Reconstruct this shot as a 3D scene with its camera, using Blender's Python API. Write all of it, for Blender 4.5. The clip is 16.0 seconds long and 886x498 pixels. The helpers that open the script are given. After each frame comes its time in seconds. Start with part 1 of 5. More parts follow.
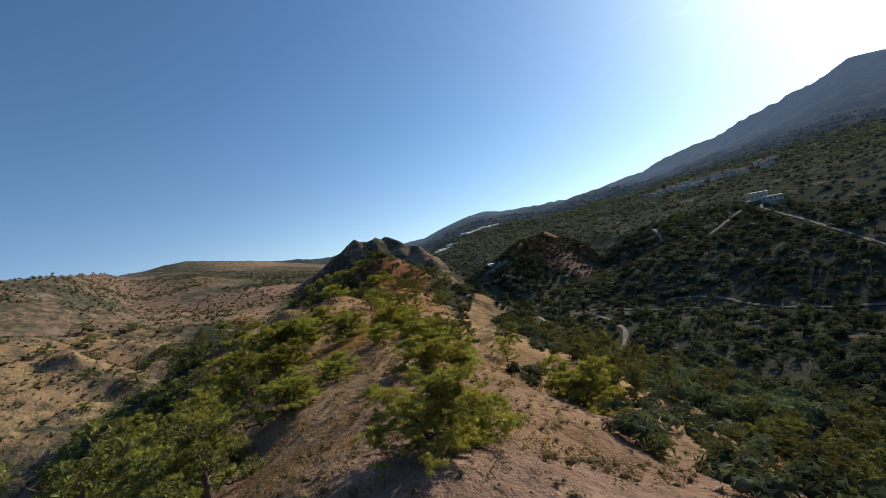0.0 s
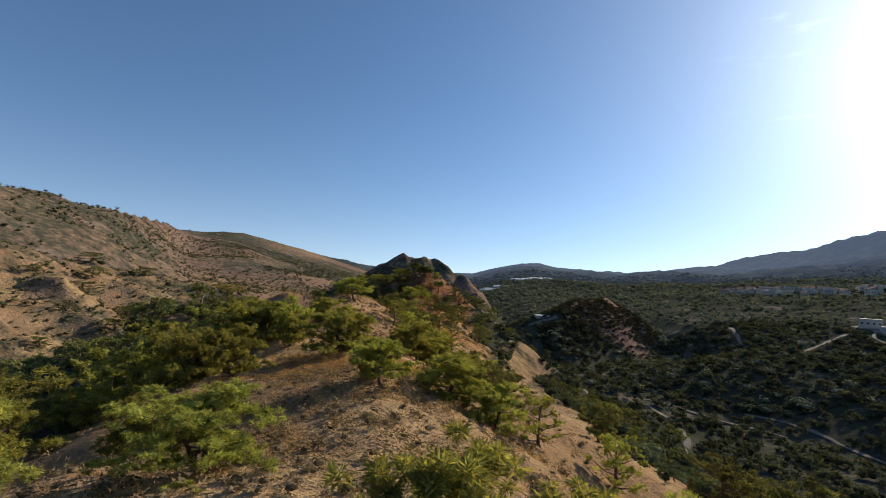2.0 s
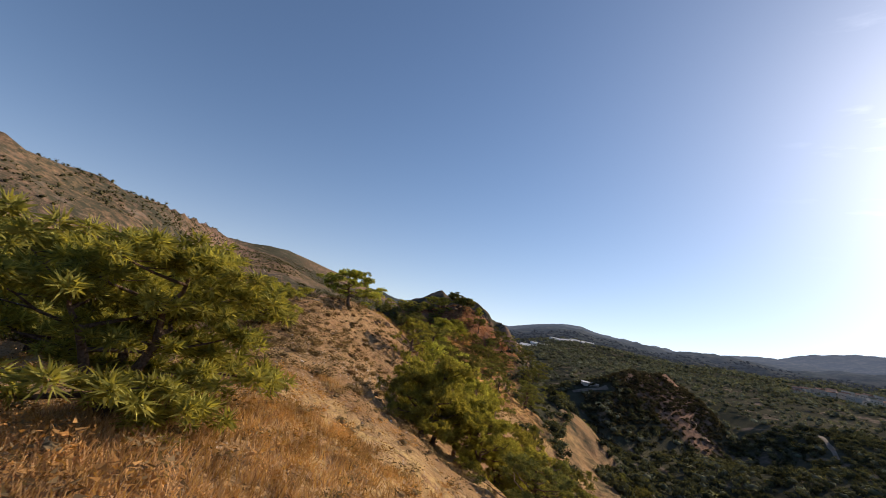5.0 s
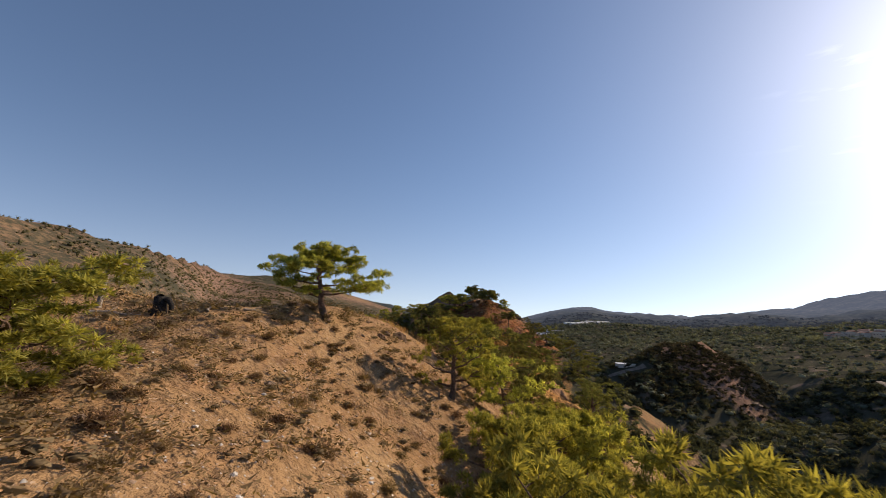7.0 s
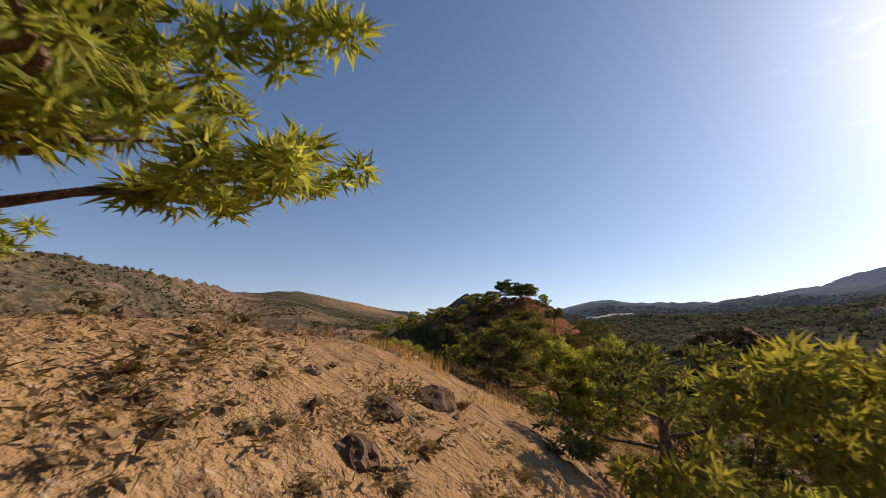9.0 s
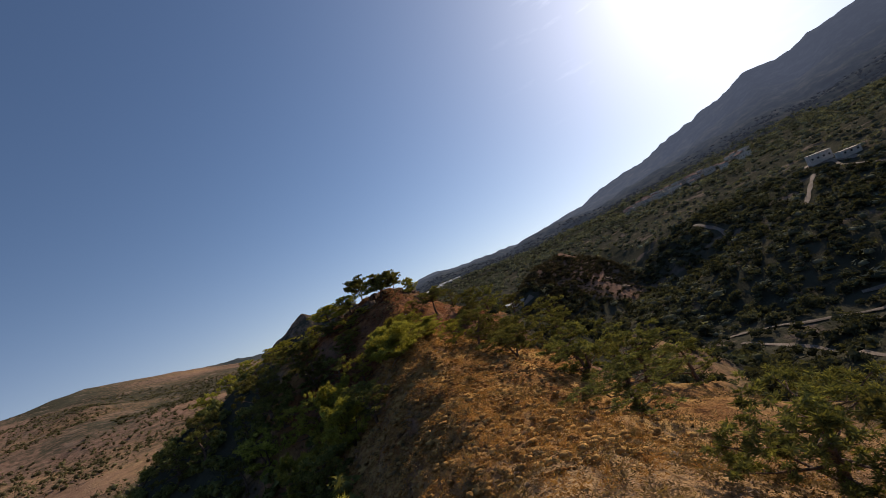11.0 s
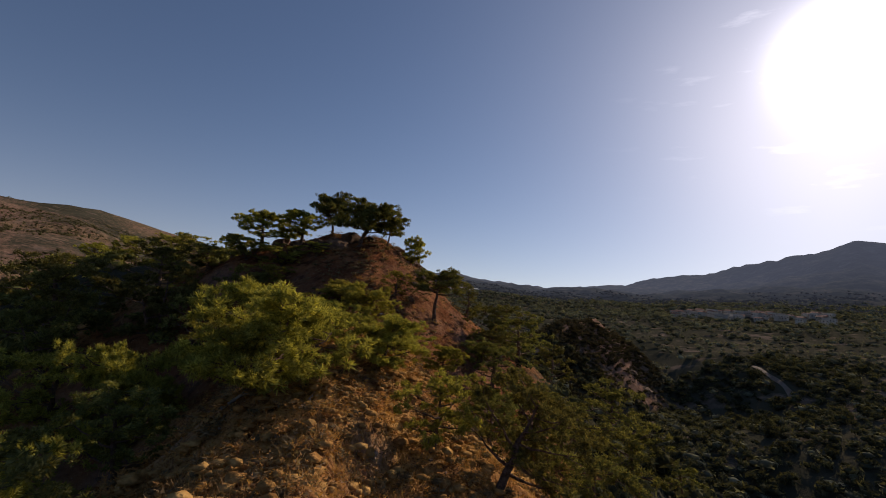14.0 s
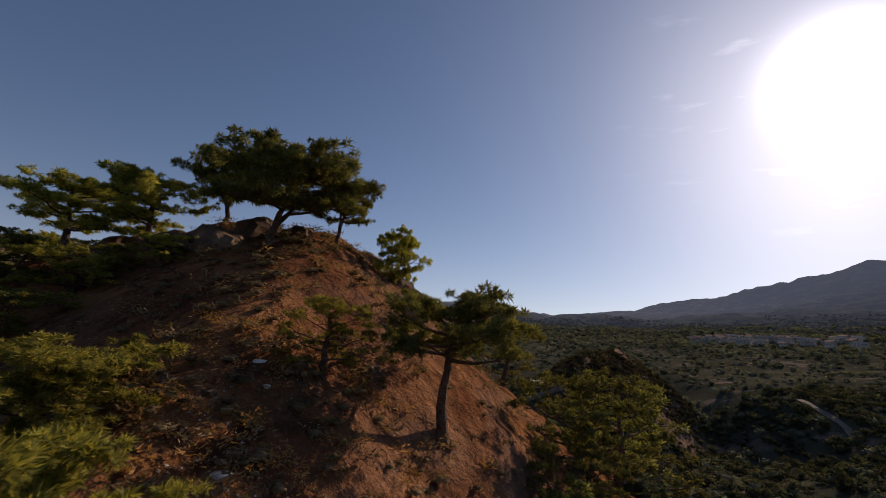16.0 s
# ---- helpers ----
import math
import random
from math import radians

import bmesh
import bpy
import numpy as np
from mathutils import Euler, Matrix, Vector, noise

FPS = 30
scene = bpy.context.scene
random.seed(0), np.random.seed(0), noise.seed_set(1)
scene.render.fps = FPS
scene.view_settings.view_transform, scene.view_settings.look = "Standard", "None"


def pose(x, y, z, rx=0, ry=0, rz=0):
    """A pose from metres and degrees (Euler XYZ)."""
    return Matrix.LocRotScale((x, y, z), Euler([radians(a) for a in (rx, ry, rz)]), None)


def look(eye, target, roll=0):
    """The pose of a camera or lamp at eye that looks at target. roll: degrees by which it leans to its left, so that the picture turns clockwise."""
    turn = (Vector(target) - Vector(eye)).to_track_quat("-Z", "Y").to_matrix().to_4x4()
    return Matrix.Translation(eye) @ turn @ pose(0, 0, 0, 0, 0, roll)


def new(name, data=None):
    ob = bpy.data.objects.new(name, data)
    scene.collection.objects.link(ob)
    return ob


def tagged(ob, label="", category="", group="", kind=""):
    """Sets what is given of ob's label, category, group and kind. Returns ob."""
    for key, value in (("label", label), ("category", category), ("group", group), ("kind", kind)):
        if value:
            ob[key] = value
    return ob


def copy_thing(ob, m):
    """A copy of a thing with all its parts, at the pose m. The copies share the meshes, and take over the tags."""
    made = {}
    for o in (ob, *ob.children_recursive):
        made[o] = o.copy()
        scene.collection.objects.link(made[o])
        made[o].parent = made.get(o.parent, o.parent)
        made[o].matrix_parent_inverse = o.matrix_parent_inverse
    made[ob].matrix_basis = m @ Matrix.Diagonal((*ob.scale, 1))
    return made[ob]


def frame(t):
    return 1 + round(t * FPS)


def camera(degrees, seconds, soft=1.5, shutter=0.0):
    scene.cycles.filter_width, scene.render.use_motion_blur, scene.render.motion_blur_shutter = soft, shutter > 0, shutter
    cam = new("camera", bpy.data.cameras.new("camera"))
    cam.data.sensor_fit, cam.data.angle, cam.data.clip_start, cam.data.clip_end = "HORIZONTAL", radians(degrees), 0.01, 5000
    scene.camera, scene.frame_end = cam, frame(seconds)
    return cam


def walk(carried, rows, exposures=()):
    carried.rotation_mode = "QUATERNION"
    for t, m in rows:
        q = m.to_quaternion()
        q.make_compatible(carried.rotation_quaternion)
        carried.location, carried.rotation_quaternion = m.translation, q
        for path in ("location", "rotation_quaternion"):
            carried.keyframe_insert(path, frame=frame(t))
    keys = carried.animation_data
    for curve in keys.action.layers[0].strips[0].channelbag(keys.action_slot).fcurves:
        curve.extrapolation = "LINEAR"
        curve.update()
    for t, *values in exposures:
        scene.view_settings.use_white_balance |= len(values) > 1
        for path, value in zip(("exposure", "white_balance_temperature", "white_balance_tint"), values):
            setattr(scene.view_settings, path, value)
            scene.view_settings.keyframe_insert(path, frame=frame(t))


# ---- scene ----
# ---------------------------------------------------------------- camera
cam = camera(90.0, 16.0, soft=0.6, shutter=0.07)
PATH = [
    (0, look((-1.513, 2.33, -2.466), (-1.171, 4.3, -2.538), -12.2)),
    (0.5, look((-1.608, 9.318, -3.868), (-1.302, 11.295, -3.855), -8.7)),
    (1, look((-1.187, 16.108, -4.951), (-0.937, 18.092, -4.909), -5.3)),
    (1.5, look((-0.779, 22.702, -6.028), (-0.579, 24.691, -5.974), -1.1)),
    (2, look((-0.368, 29.091, -7.186), (-0.232, 31.084, -7.086), 3.0)),
    (2.5, look((0.212, 35.04, -8.134), (0.287, 37.035, -8.014), 6.6)),
    (3, look((0.636, 41.293, -9.008), (0.654, 43.287, -8.849), 9.8)),
    (3.5, look((0.958, 46.703, -9.794), (0.926, 48.693, -9.598), 12.0)),
    (4, look((1.005, 52.12, -10.521), (0.911, 54.105, -10.293), 14.3)),
    (4.2, look((0.93, 54.336, -10.773), (0.813, 56.318, -10.53), 15.0)),
    (6.3, pose(-1.84, 77.96, -13.00, 98.68, -3.61, 0.33)),
    (6.5, pose(-2.19, 80.48, -13.01, 98.63, -3.26, 0.82)),
    (7, pose(-3.09, 86.81, -13.03, 98.49, -2.62, 1.65)),
    (7.5, pose(-3.96, 93.05, -13.03, 98.42, -2.22, 2.25)),
    (8, pose(-4.78, 99.00, -13.13, 98.47, -1.70, 2.78)),
    (8.2, pose(-5.13, 101.24, -13.14, 98.69, -1.33, 2.82)),
    (10.3, pose(-8.09, 125.26, -12.03, 98.22, 16.15, -4.21)),
    (10.5, pose(-8.37, 127.75, -11.88, 97.39, 20.42, -8.41)),
    (11, pose(-8.66, 134.08, -11.34, 94.46, 22.32, -17.37)),
    (11.5, pose(-7.97, 140.61, -11.18, 92.81, 20.44, -22.44)),
    (12, pose(-6.35, 146.81, -11.27, 92.50, 14.15, -22.80)),
    (12.5, pose(-4.39, 152.49, -11.44, 92.60, 7.57, -20.94)),
    (13, pose(-2.33, 157.82, -11.86, 92.76, 1.29, -18.46)),
    (13.5, pose(-0.54, 163.04, -12.33, 93.27, -3.56, -16.39)),
    (14, pose(1.15, 168.44, -12.69, 94.76, -6.06, -15.26)),
    (14.5, pose(2.91, 174.00, -13.06, 96.91, -6.30, -14.49)),
    (15, pose(4.32, 179.88, -13.14, 97.73, -6.37, -14.38)),
    (15.5, pose(5.74, 186.28, -12.53, 97.98, -5.42, -14.65)),
    (16, pose(7.03, 192.13, -12.10, 98.45, -4.84, -14.66)),
]
EXPOSURES = [(0, 0.03, 5450, 2), (3, 0.15, 5950, 9), (8, 0.21, 6600, 16), (10.3, -0.15, 6200, 15), (13.5, -0.6, 6500, 20), (16, -0.55, 6600, 20)]
walk(cam, PATH, exposures=EXPOSURES)

# ---------------------------------------------------------------- sky and sun
SUN_AZ, SUN_EL = 57.0, 25.5          # degrees right of +y, degrees above the horizon
world = bpy.data.worlds.new("sky")
scene.world = world
world.use_nodes = True
wn, wl = world.node_tree.nodes, world.node_tree.links
wn.clear()
w_out = wn.new("ShaderNodeOutputWorld")
w_bg = wn.new("ShaderNodeBackground")
w_bg.inputs["Strength"].default_value = 0.105
w_sky = wn.new("ShaderNodeTexSky")
w_sky.sky_type = "NISHITA"
w_sky.sun_disc = False
w_sky.sun_elevation = radians(SUN_EL)
w_sky.sun_rotation = radians(SUN_AZ)
w_sky.air_density, w_sky.dust_density, w_sky.ozone_density = 1.0, 0.35, 2.6
w_co = wn.new("ShaderNodeTexCoord")
w_sep = wn.new("ShaderNodeSeparateXYZ")
w_max = wn.new("ShaderNodeMath")
w_max.operation = "ADD"
w_max.inputs[1].default_value = 0.09
w_com = wn.new("ShaderNodeCombineXYZ")
wl.new(w_co.outputs["Generated"], w_sep.inputs[0])
wl.new(w_sep.outputs["X"], w_com.inputs["X"])
wl.new(w_sep.outputs["Y"], w_com.inputs["Y"])
wl.new(w_sep.outputs["Z"], w_max.inputs[0])
wl.new(w_max.outputs[0], w_com.inputs["Z"])
wl.new(w_com.outputs[0], w_sky.inputs["Vector"])
# the glare of the sun in the haze round it
sa, se = radians(SUN_AZ), radians(SUN_EL)
sun_dir = Vector((math.sin(sa) * math.cos(se), math.cos(sa) * math.cos(se), math.sin(se)))
w_nrm = wn.new("ShaderNodeVectorMath")
w_nrm.operation = "NORMALIZE"
w_dot = wn.new("ShaderNodeVectorMath")
w_dot.operation = "DOT_PRODUCT"
w_dot.inputs[1].default_value = sun_dir
wl.new(w_co.outputs["Generated"], w_nrm.inputs[0])
wl.new(w_nrm.outputs[0], w_dot.inputs[0])
w_pos = wn.new("ShaderNodeMath")
w_pos.operation = "MAXIMUM"
w_pos.inputs[1].default_value = 0.0
wl.new(w_dot.outputs["Value"], w_pos.inputs[0])
total = w_sky.outputs[0]
for power, gain in ((420.0, 40.0), (36.0, 4.2), (9.0, 2.0)):
    w_pow, w_sc, w_add = wn.new("ShaderNodeMath"), wn.new("ShaderNodeVectorMath"), wn.new("ShaderNodeVectorMath")
    w_pow.operation, w_sc.operation, w_add.operation = "POWER", "SCALE", "ADD"
    w_pow.inputs[1].default_value = power
    wl.new(w_pos.outputs[0], w_pow.inputs[0])
    w_sc.inputs[0].default_value = (gain, gain * 0.97, gain * 0.95)
    wl.new(w_pow.outputs[0], w_sc.inputs["Scale"])
    wl.new(total, w_add.inputs[0])
    wl.new(w_sc.outputs[0], w_add.inputs[1])
    total = w_add.outputs[0]
# thin broken cloud in the bright sky about the sun
w_map, w_cn, w_cr, w_cp, w_cm, w_cs, w_ca = (wn.new("ShaderNodeMapping"), wn.new("ShaderNodeTexNoise"), wn.new("ShaderNodeMapRange"), wn.new("ShaderNodeMath"),
                                             wn.new("ShaderNodeMath"), wn.new("ShaderNodeVectorMath"), wn.new("ShaderNodeVectorMath"))
w_map.inputs["Scale"].default_value = (5, 5, 24)
w_cn.inputs["Scale"].default_value, w_cn.inputs["Detail"].default_value, w_cn.inputs["Roughness"].default_value = 1.6, 6, 0.55
w_cr.inputs[1].default_value, w_cr.inputs[2].default_value = 0.60, 0.80
w_cp.operation, w_cm.operation, w_cs.operation, w_ca.operation = "POWER", "MULTIPLY", "SCALE", "ADD"
w_cp.inputs[1].default_value = 45.0
w_cs.inputs[0].default_value = (7.0, 6.9, 6.8)
wl.new(w_nrm.outputs[0], w_map.inputs["Vector"])
wl.new(w_map.outputs[0], w_cn.inputs["Vector"])
wl.new(w_cn.outputs["Fac"], w_cr.inputs[0])
wl.new(w_pos.outputs[0], w_cp.inputs[0])
wl.new(w_cp.outputs[0], w_cm.inputs[0])
wl.new(w_cr.outputs[0], w_cm.inputs[1])
wl.new(w_cm.outputs[0], w_cs.inputs["Scale"])
wl.new(total, w_ca.inputs[0])
wl.new(w_cs.outputs[0], w_ca.inputs[1])
total = w_ca.outputs[0]
# pale haze along the horizon
w_up, w_inv, w_hp, w_hz, w_ha = wn.new("ShaderNodeMath"), wn.new("ShaderNodeMath"), wn.new("ShaderNodeMath"), wn.new("ShaderNodeVectorMath"), wn.new("ShaderNodeVectorMath")
w_up.operation, w_inv.operation, w_hp.operation, w_hz.operation, w_ha.operation = "MAXIMUM", "SUBTRACT", "POWER", "SCALE", "ADD"
w_up.inputs[1].default_value, w_inv.inputs[0].default_value, w_hp.inputs[1].default_value = 0.0, 1.0, 9.0
w_hz.inputs[0].default_value = (1.55, 1.15, 1.1)
wl.new(w_sep.outputs["Z"], w_up.inputs[0])
wl.new(w_up.outputs[0], w_inv.inputs[1])
wl.new(w_inv.outputs[0], w_hp.inputs[0])
wl.new(w_hp.outputs[0], w_hz.inputs["Scale"])
wl.new(total, w_ha.inputs[0])
wl.new(w_hz.outputs[0], w_ha.inputs[1])
wl.new(w_ha.outputs[0], w_bg.inputs["Color"])
wl.new(w_bg.outputs[0], w_out.inputs["Surface"])

sun_data = bpy.data.lights.new("sun", "SUN")
sun_data.energy, sun_data.angle, sun_data.color = 5.0, radians(0.6), (1.0, 0.80, 0.56)
sun = new("sun", sun_data)
sun.matrix_world = look(sun_dir * 300, (0, 0, 0))


# ---------------------------------------------------------------- materials
def material(name, colours, scale=1.0, rough=0.9, bump=0.3, bump_scale=6.0, fine=None, spec=0.2, per_object=0.0, glow=None):
    """Noise between two or three base colours at a large and a fine scale, with relief."""
    m = bpy.data.materials.new(name)
    m.use_nodes = True
    n, l = m.node_tree.nodes, m.node_tree.links
    b = n["Principled BSDF"]
    b.inputs["Roughness"].default_value = rough
    b.inputs["Specular IOR Level"].default_value = spec
    co = n.new("ShaderNodeNewGeometry") if not per_object else n.new("ShaderNodeTexCoord")
    src = co.outputs["Position"] if not per_object else co.outputs["Object"]
    big = n.new("ShaderNodeTexNoise")
    big.inputs["Scale"].default_value, big.inputs["Detail"].default_value = scale, 6
    big.inputs["Roughness"].default_value = 0.62
    l.new(src, big.inputs["Vector"])
    ramp = n.new("ShaderNodeValToRGB")
    e = ramp.color_ramp.elements
    e[0].position, e[1].position = 0.34, 0.66
    e[0].color, e[1].color = (*colours[0], 1), (*colours[-1], 1)
    if len(colours) == 3:
        k = e.new(0.5)
        k.color = (*colours[1], 1)
    l.new(big.outputs["Fac"], ramp.inputs[0])
    colour = ramp.outputs[0]
    small = n.new("ShaderNodeTexNoise")
    small.inputs["Scale"].default_value, small.inputs["Detail"].default_value = bump_scale, 5
    l.new(src, small.inputs["Vector"])
    fx = n.new("ShaderNodeMapRange")
    fx.inputs[1].default_value, fx.inputs[2].default_value = 0.3, 0.7
    fx.inputs[3].default_value, fx.inputs[4].default_value = 0.62, 1.25
    l.new(small.outputs["Fac"], fx.inputs[0])
    mul = n.new("ShaderNodeVectorMath")
    mul.operation = "SCALE"
    l.new(colour, mul.inputs[0])
    l.new(fx.outputs[0], mul.inputs["Scale"])
    colour = mul.outputs[0]
    if per_object:
        info = n.new("ShaderNodeObjectInfo")
        hue = n.new("ShaderNodeHueSaturation")
        vr = n.new("ShaderNodeMapRange")
        vr.inputs[3].default_value, vr.inputs[4].default_value = 1 - per_object, 1 + per_object
        l.new(info.outputs["Random"], vr.inputs[0])
        l.new(vr.outputs[0], hue.inputs["Value"])
        l.new(colour, hue.inputs["Color"])
        colour = hue.outputs[0]
    l.new(colour, b.inputs["Base Color"])
    bp = n.new("ShaderNodeBump")
    bp.inputs["Strength"].default_value, bp.inputs["Distance"].default_value = bump, 0.15
    l.new(small.outputs["Fac"], bp.inputs["Height"])
    l.new(bp.outputs[0], b.inputs["Normal"])
    if glow:
        b.inputs["Emission Color"].default_value = (*glow[:3], 1)
        b.inputs["Emission Strength"].default_value = glow[3]
    return m


def needle_material(name, dark, light, island=0.35, spec=0.0, patch=0.9, spread=(0.68, 1.4)):
    """Pine needles: each tuft its own green, some light passing through."""
    m = bpy.data.materials.new(name)
    m.use_nodes = True
    n, l = m.node_tree.nodes, m.node_tree.links
    b = n["Principled BSDF"]
    b.inputs["Roughness"].default_value, b.inputs["Specular IOR Level"].default_value = 0.8, spec
    geo = n.new("ShaderNodeNewGeometry")
    info = n.new("ShaderNodeObjectInfo")
    mix = n.new("ShaderNodeMix")
    mix.data_type = "RGBA"
    mix.inputs[6].default_value, mix.inputs[7].default_value = (*dark, 1), (*light, 1)
    l.new(geo.outputs["Random Per Island"], mix.inputs[0])
    hue = n.new("ShaderNodeHueSaturation")
    hr, vr = n.new("ShaderNodeMapRange"), n.new("ShaderNodeMapRange")
    hr.inputs[3].default_value, hr.inputs[4].default_value = 0.475, 0.515
    vr.inputs[3].default_value, vr.inputs[4].default_value = 0.75, 1.2
    l.new(info.outputs["Random"], hr.inputs[0])
    l.new(info.outputs["Random"], vr.inputs[0])
    l.new(hr.outputs[0], hue.inputs["Hue"])
    l.new(vr.outputs[0], hue.inputs["Value"])
    l.new(mix.outputs[2], hue.inputs["Color"])
    tone, tr_ = n.new("ShaderNodeTexNoise"), n.new("ShaderNodeMapRange")
    tone.inputs["Scale"].default_value, tone.inputs["Detail"].default_value = patch, 3
    tr_.inputs[1].default_value, tr_.inputs[2].default_value = 0.34, 0.66
    tr_.inputs[3].default_value, tr_.inputs[4].default_value = spread
    l.new(geo.outputs["Position"], tone.inputs["Vector"])
    l.new(tone.outputs["Fac"], tr_.inputs[0])
    toned = n.new("ShaderNodeVectorMath")
    toned.operation = "SCALE"
    l.new(hue.outputs[0], toned.inputs[0])
    l.new(tr_.outputs[0], toned.inputs["Scale"])
    l.new(toned.outputs[0], b.inputs["Base Color"])
    tr = n.new("ShaderNodeBsdfTranslucent")
    thru = n.new("ShaderNodeVectorMath")
    thru.operation = "MULTIPLY"
    thru.inputs[1].default_value = (1.6, 1.45, 0.65)
    l.new(toned.outputs[0], thru.inputs[0])
    l.new(thru.outputs[0], tr.inputs["Color"])
    ms = n.new("ShaderNodeMixShader")
    ms.inputs[0].default_value = island
    l.new(b.outputs[0], ms.inputs[1])
    l.new(tr.outputs[0], ms.inputs[2])
    l.new(ms.outputs[0], n["Material Output"].inputs["Surface"])
    return m


NEEDLES = needle_material("pine_needles", (0.148, 0.162, 0.046), (0.39, 0.385, 0.098), 0.42)


WOODS = needle_material("woodland_leaves", (0.044, 0.054, 0.035), (0.116, 0.128, 0.075), 0.24, patch=0.13, spread=(0.5, 1.7))
MAQUIS = needle_material("maquis_leaves", (0.065, 0.066, 0.034), (0.15, 0.14, 0.072), 0.22, patch=0.1, spread=(0.6, 1.5))
# near-black woods with a bluish glow painted on for haze
HAZED_FARWOODS = material("far_woods", [(0.008, 0.011, 0.008), (0.026, 0.028, 0.018)], 0.05, 0.95, 0.3, 0.3, spec=0.0, glow=(0.52, 0.60, 0.82, 0.045))
# darker copy of the pine needles: the crowns' shade is put into the colour
SHADED_NEEDLES = needle_material("shaded_pine_needles", (0.085, 0.094, 0.036), (0.215, 0.21, 0.074), 0.30)
GOLD = needle_material("golden_tussock", (0.32, 0.20, 0.065), (0.56, 0.38, 0.14), 0.3)
THORN = needle_material("thorn_scrub", (0.105, 0.078, 0.046), (0.22, 0.165, 0.10), 0.2)
# olive grey-green, kept paler than the near woods in place of valley haze
OLIVE = needle_material("hazed_olive_leaves", (0.082, 0.095, 0.066), (0.182, 0.192, 0.138), 0.24, patch=0.09, spread=(0.45, 1.75))
KNOLLS = needle_material("knoll_scrub_leaves", (0.038, 0.037, 0.023), (0.105, 0.092, 0.053), 0.2, patch=0.1, spread=(0.6, 1.5))
DRY = needle_material("dry_stalks", (0.10, 0.07, 0.043), (0.24, 0.17, 0.10), 0.25)
EARTH = material("crumbling_earth", [(0.23, 0.115, 0.042), (0.37, 0.215, 0.076), (0.52, 0.335, 0.125)], 0.8, 0.95, 0.9, 5.0, spec=0.0)
STRAW = needle_material("straw_grass", (0.34, 0.23, 0.10), (0.56, 0.41, 0.20), 0.3)
BARK = material("pine_bark", [(0.10, 0.065, 0.045), (0.22, 0.15, 0.11)], 3.0, 0.95, 0.8, 14, per_object=0.15)
DEADWOOD = material("dead_wood", [(0.22, 0.19, 0.16), (0.42, 0.37, 0.31)], 3.0, 0.95, 0.6, 14, per_object=0.15)
ROCK = material("ridge_rock", [(0.080, 0.047, 0.030), (0.145, 0.092, 0.060), (0.22, 0.152, 0.105)], 0.8, 0.92, 0.9, 5, per_object=0.2)
PALE = material("pale_stone", [(0.17, 0.115, 0.08), (0.26, 0.19, 0.135), (0.38, 0.30, 0.22)], 0.8, 0.92, 0.8, 5, per_object=0.2)
WALLM = material("pale_plaster", [(0.5, 0.47, 0.42), (0.68, 0.65, 0.60)], 0.3, 0.9, 0.2, 2.0, per_object=0.12)
ROOFM = material("roof_tiles", [(0.26, 0.13, 0.09), (0.42, 0.24, 0.17)], 0.5, 0.9, 0.3, 3.0, per_object=0.15)
PLASTIC = material("greenhouse_film", [(0.66, 0.67, 0.66), (0.80, 0.80, 0.78)], 0.2, 0.5, 0.1, 1.0, spec=0.5)
HOUSEM = material("weathered_plaster", [(0.42, 0.385, 0.33), (0.58, 0.54, 0.47)], 0.3, 0.9, 0.2, 2.0, per_object=0.2)
TRACK = material("pale_dirt", [(0.15, 0.12, 0.095), (0.26, 0.215, 0.17)], 0.15, 0.95, 0.3, 2.0)
SEA = material("sea_water", [(0.05, 0.10, 0.16), (0.08, 0.14, 0.20)], 0.004, 0.25, 0.15, 0.05, spec=0.5)
PANE = material("dark_glass", [(0.03, 0.035, 0.04), (0.06, 0.065, 0.07)], 1.0, 0.15, 0.05, 2.0, spec=0.5)


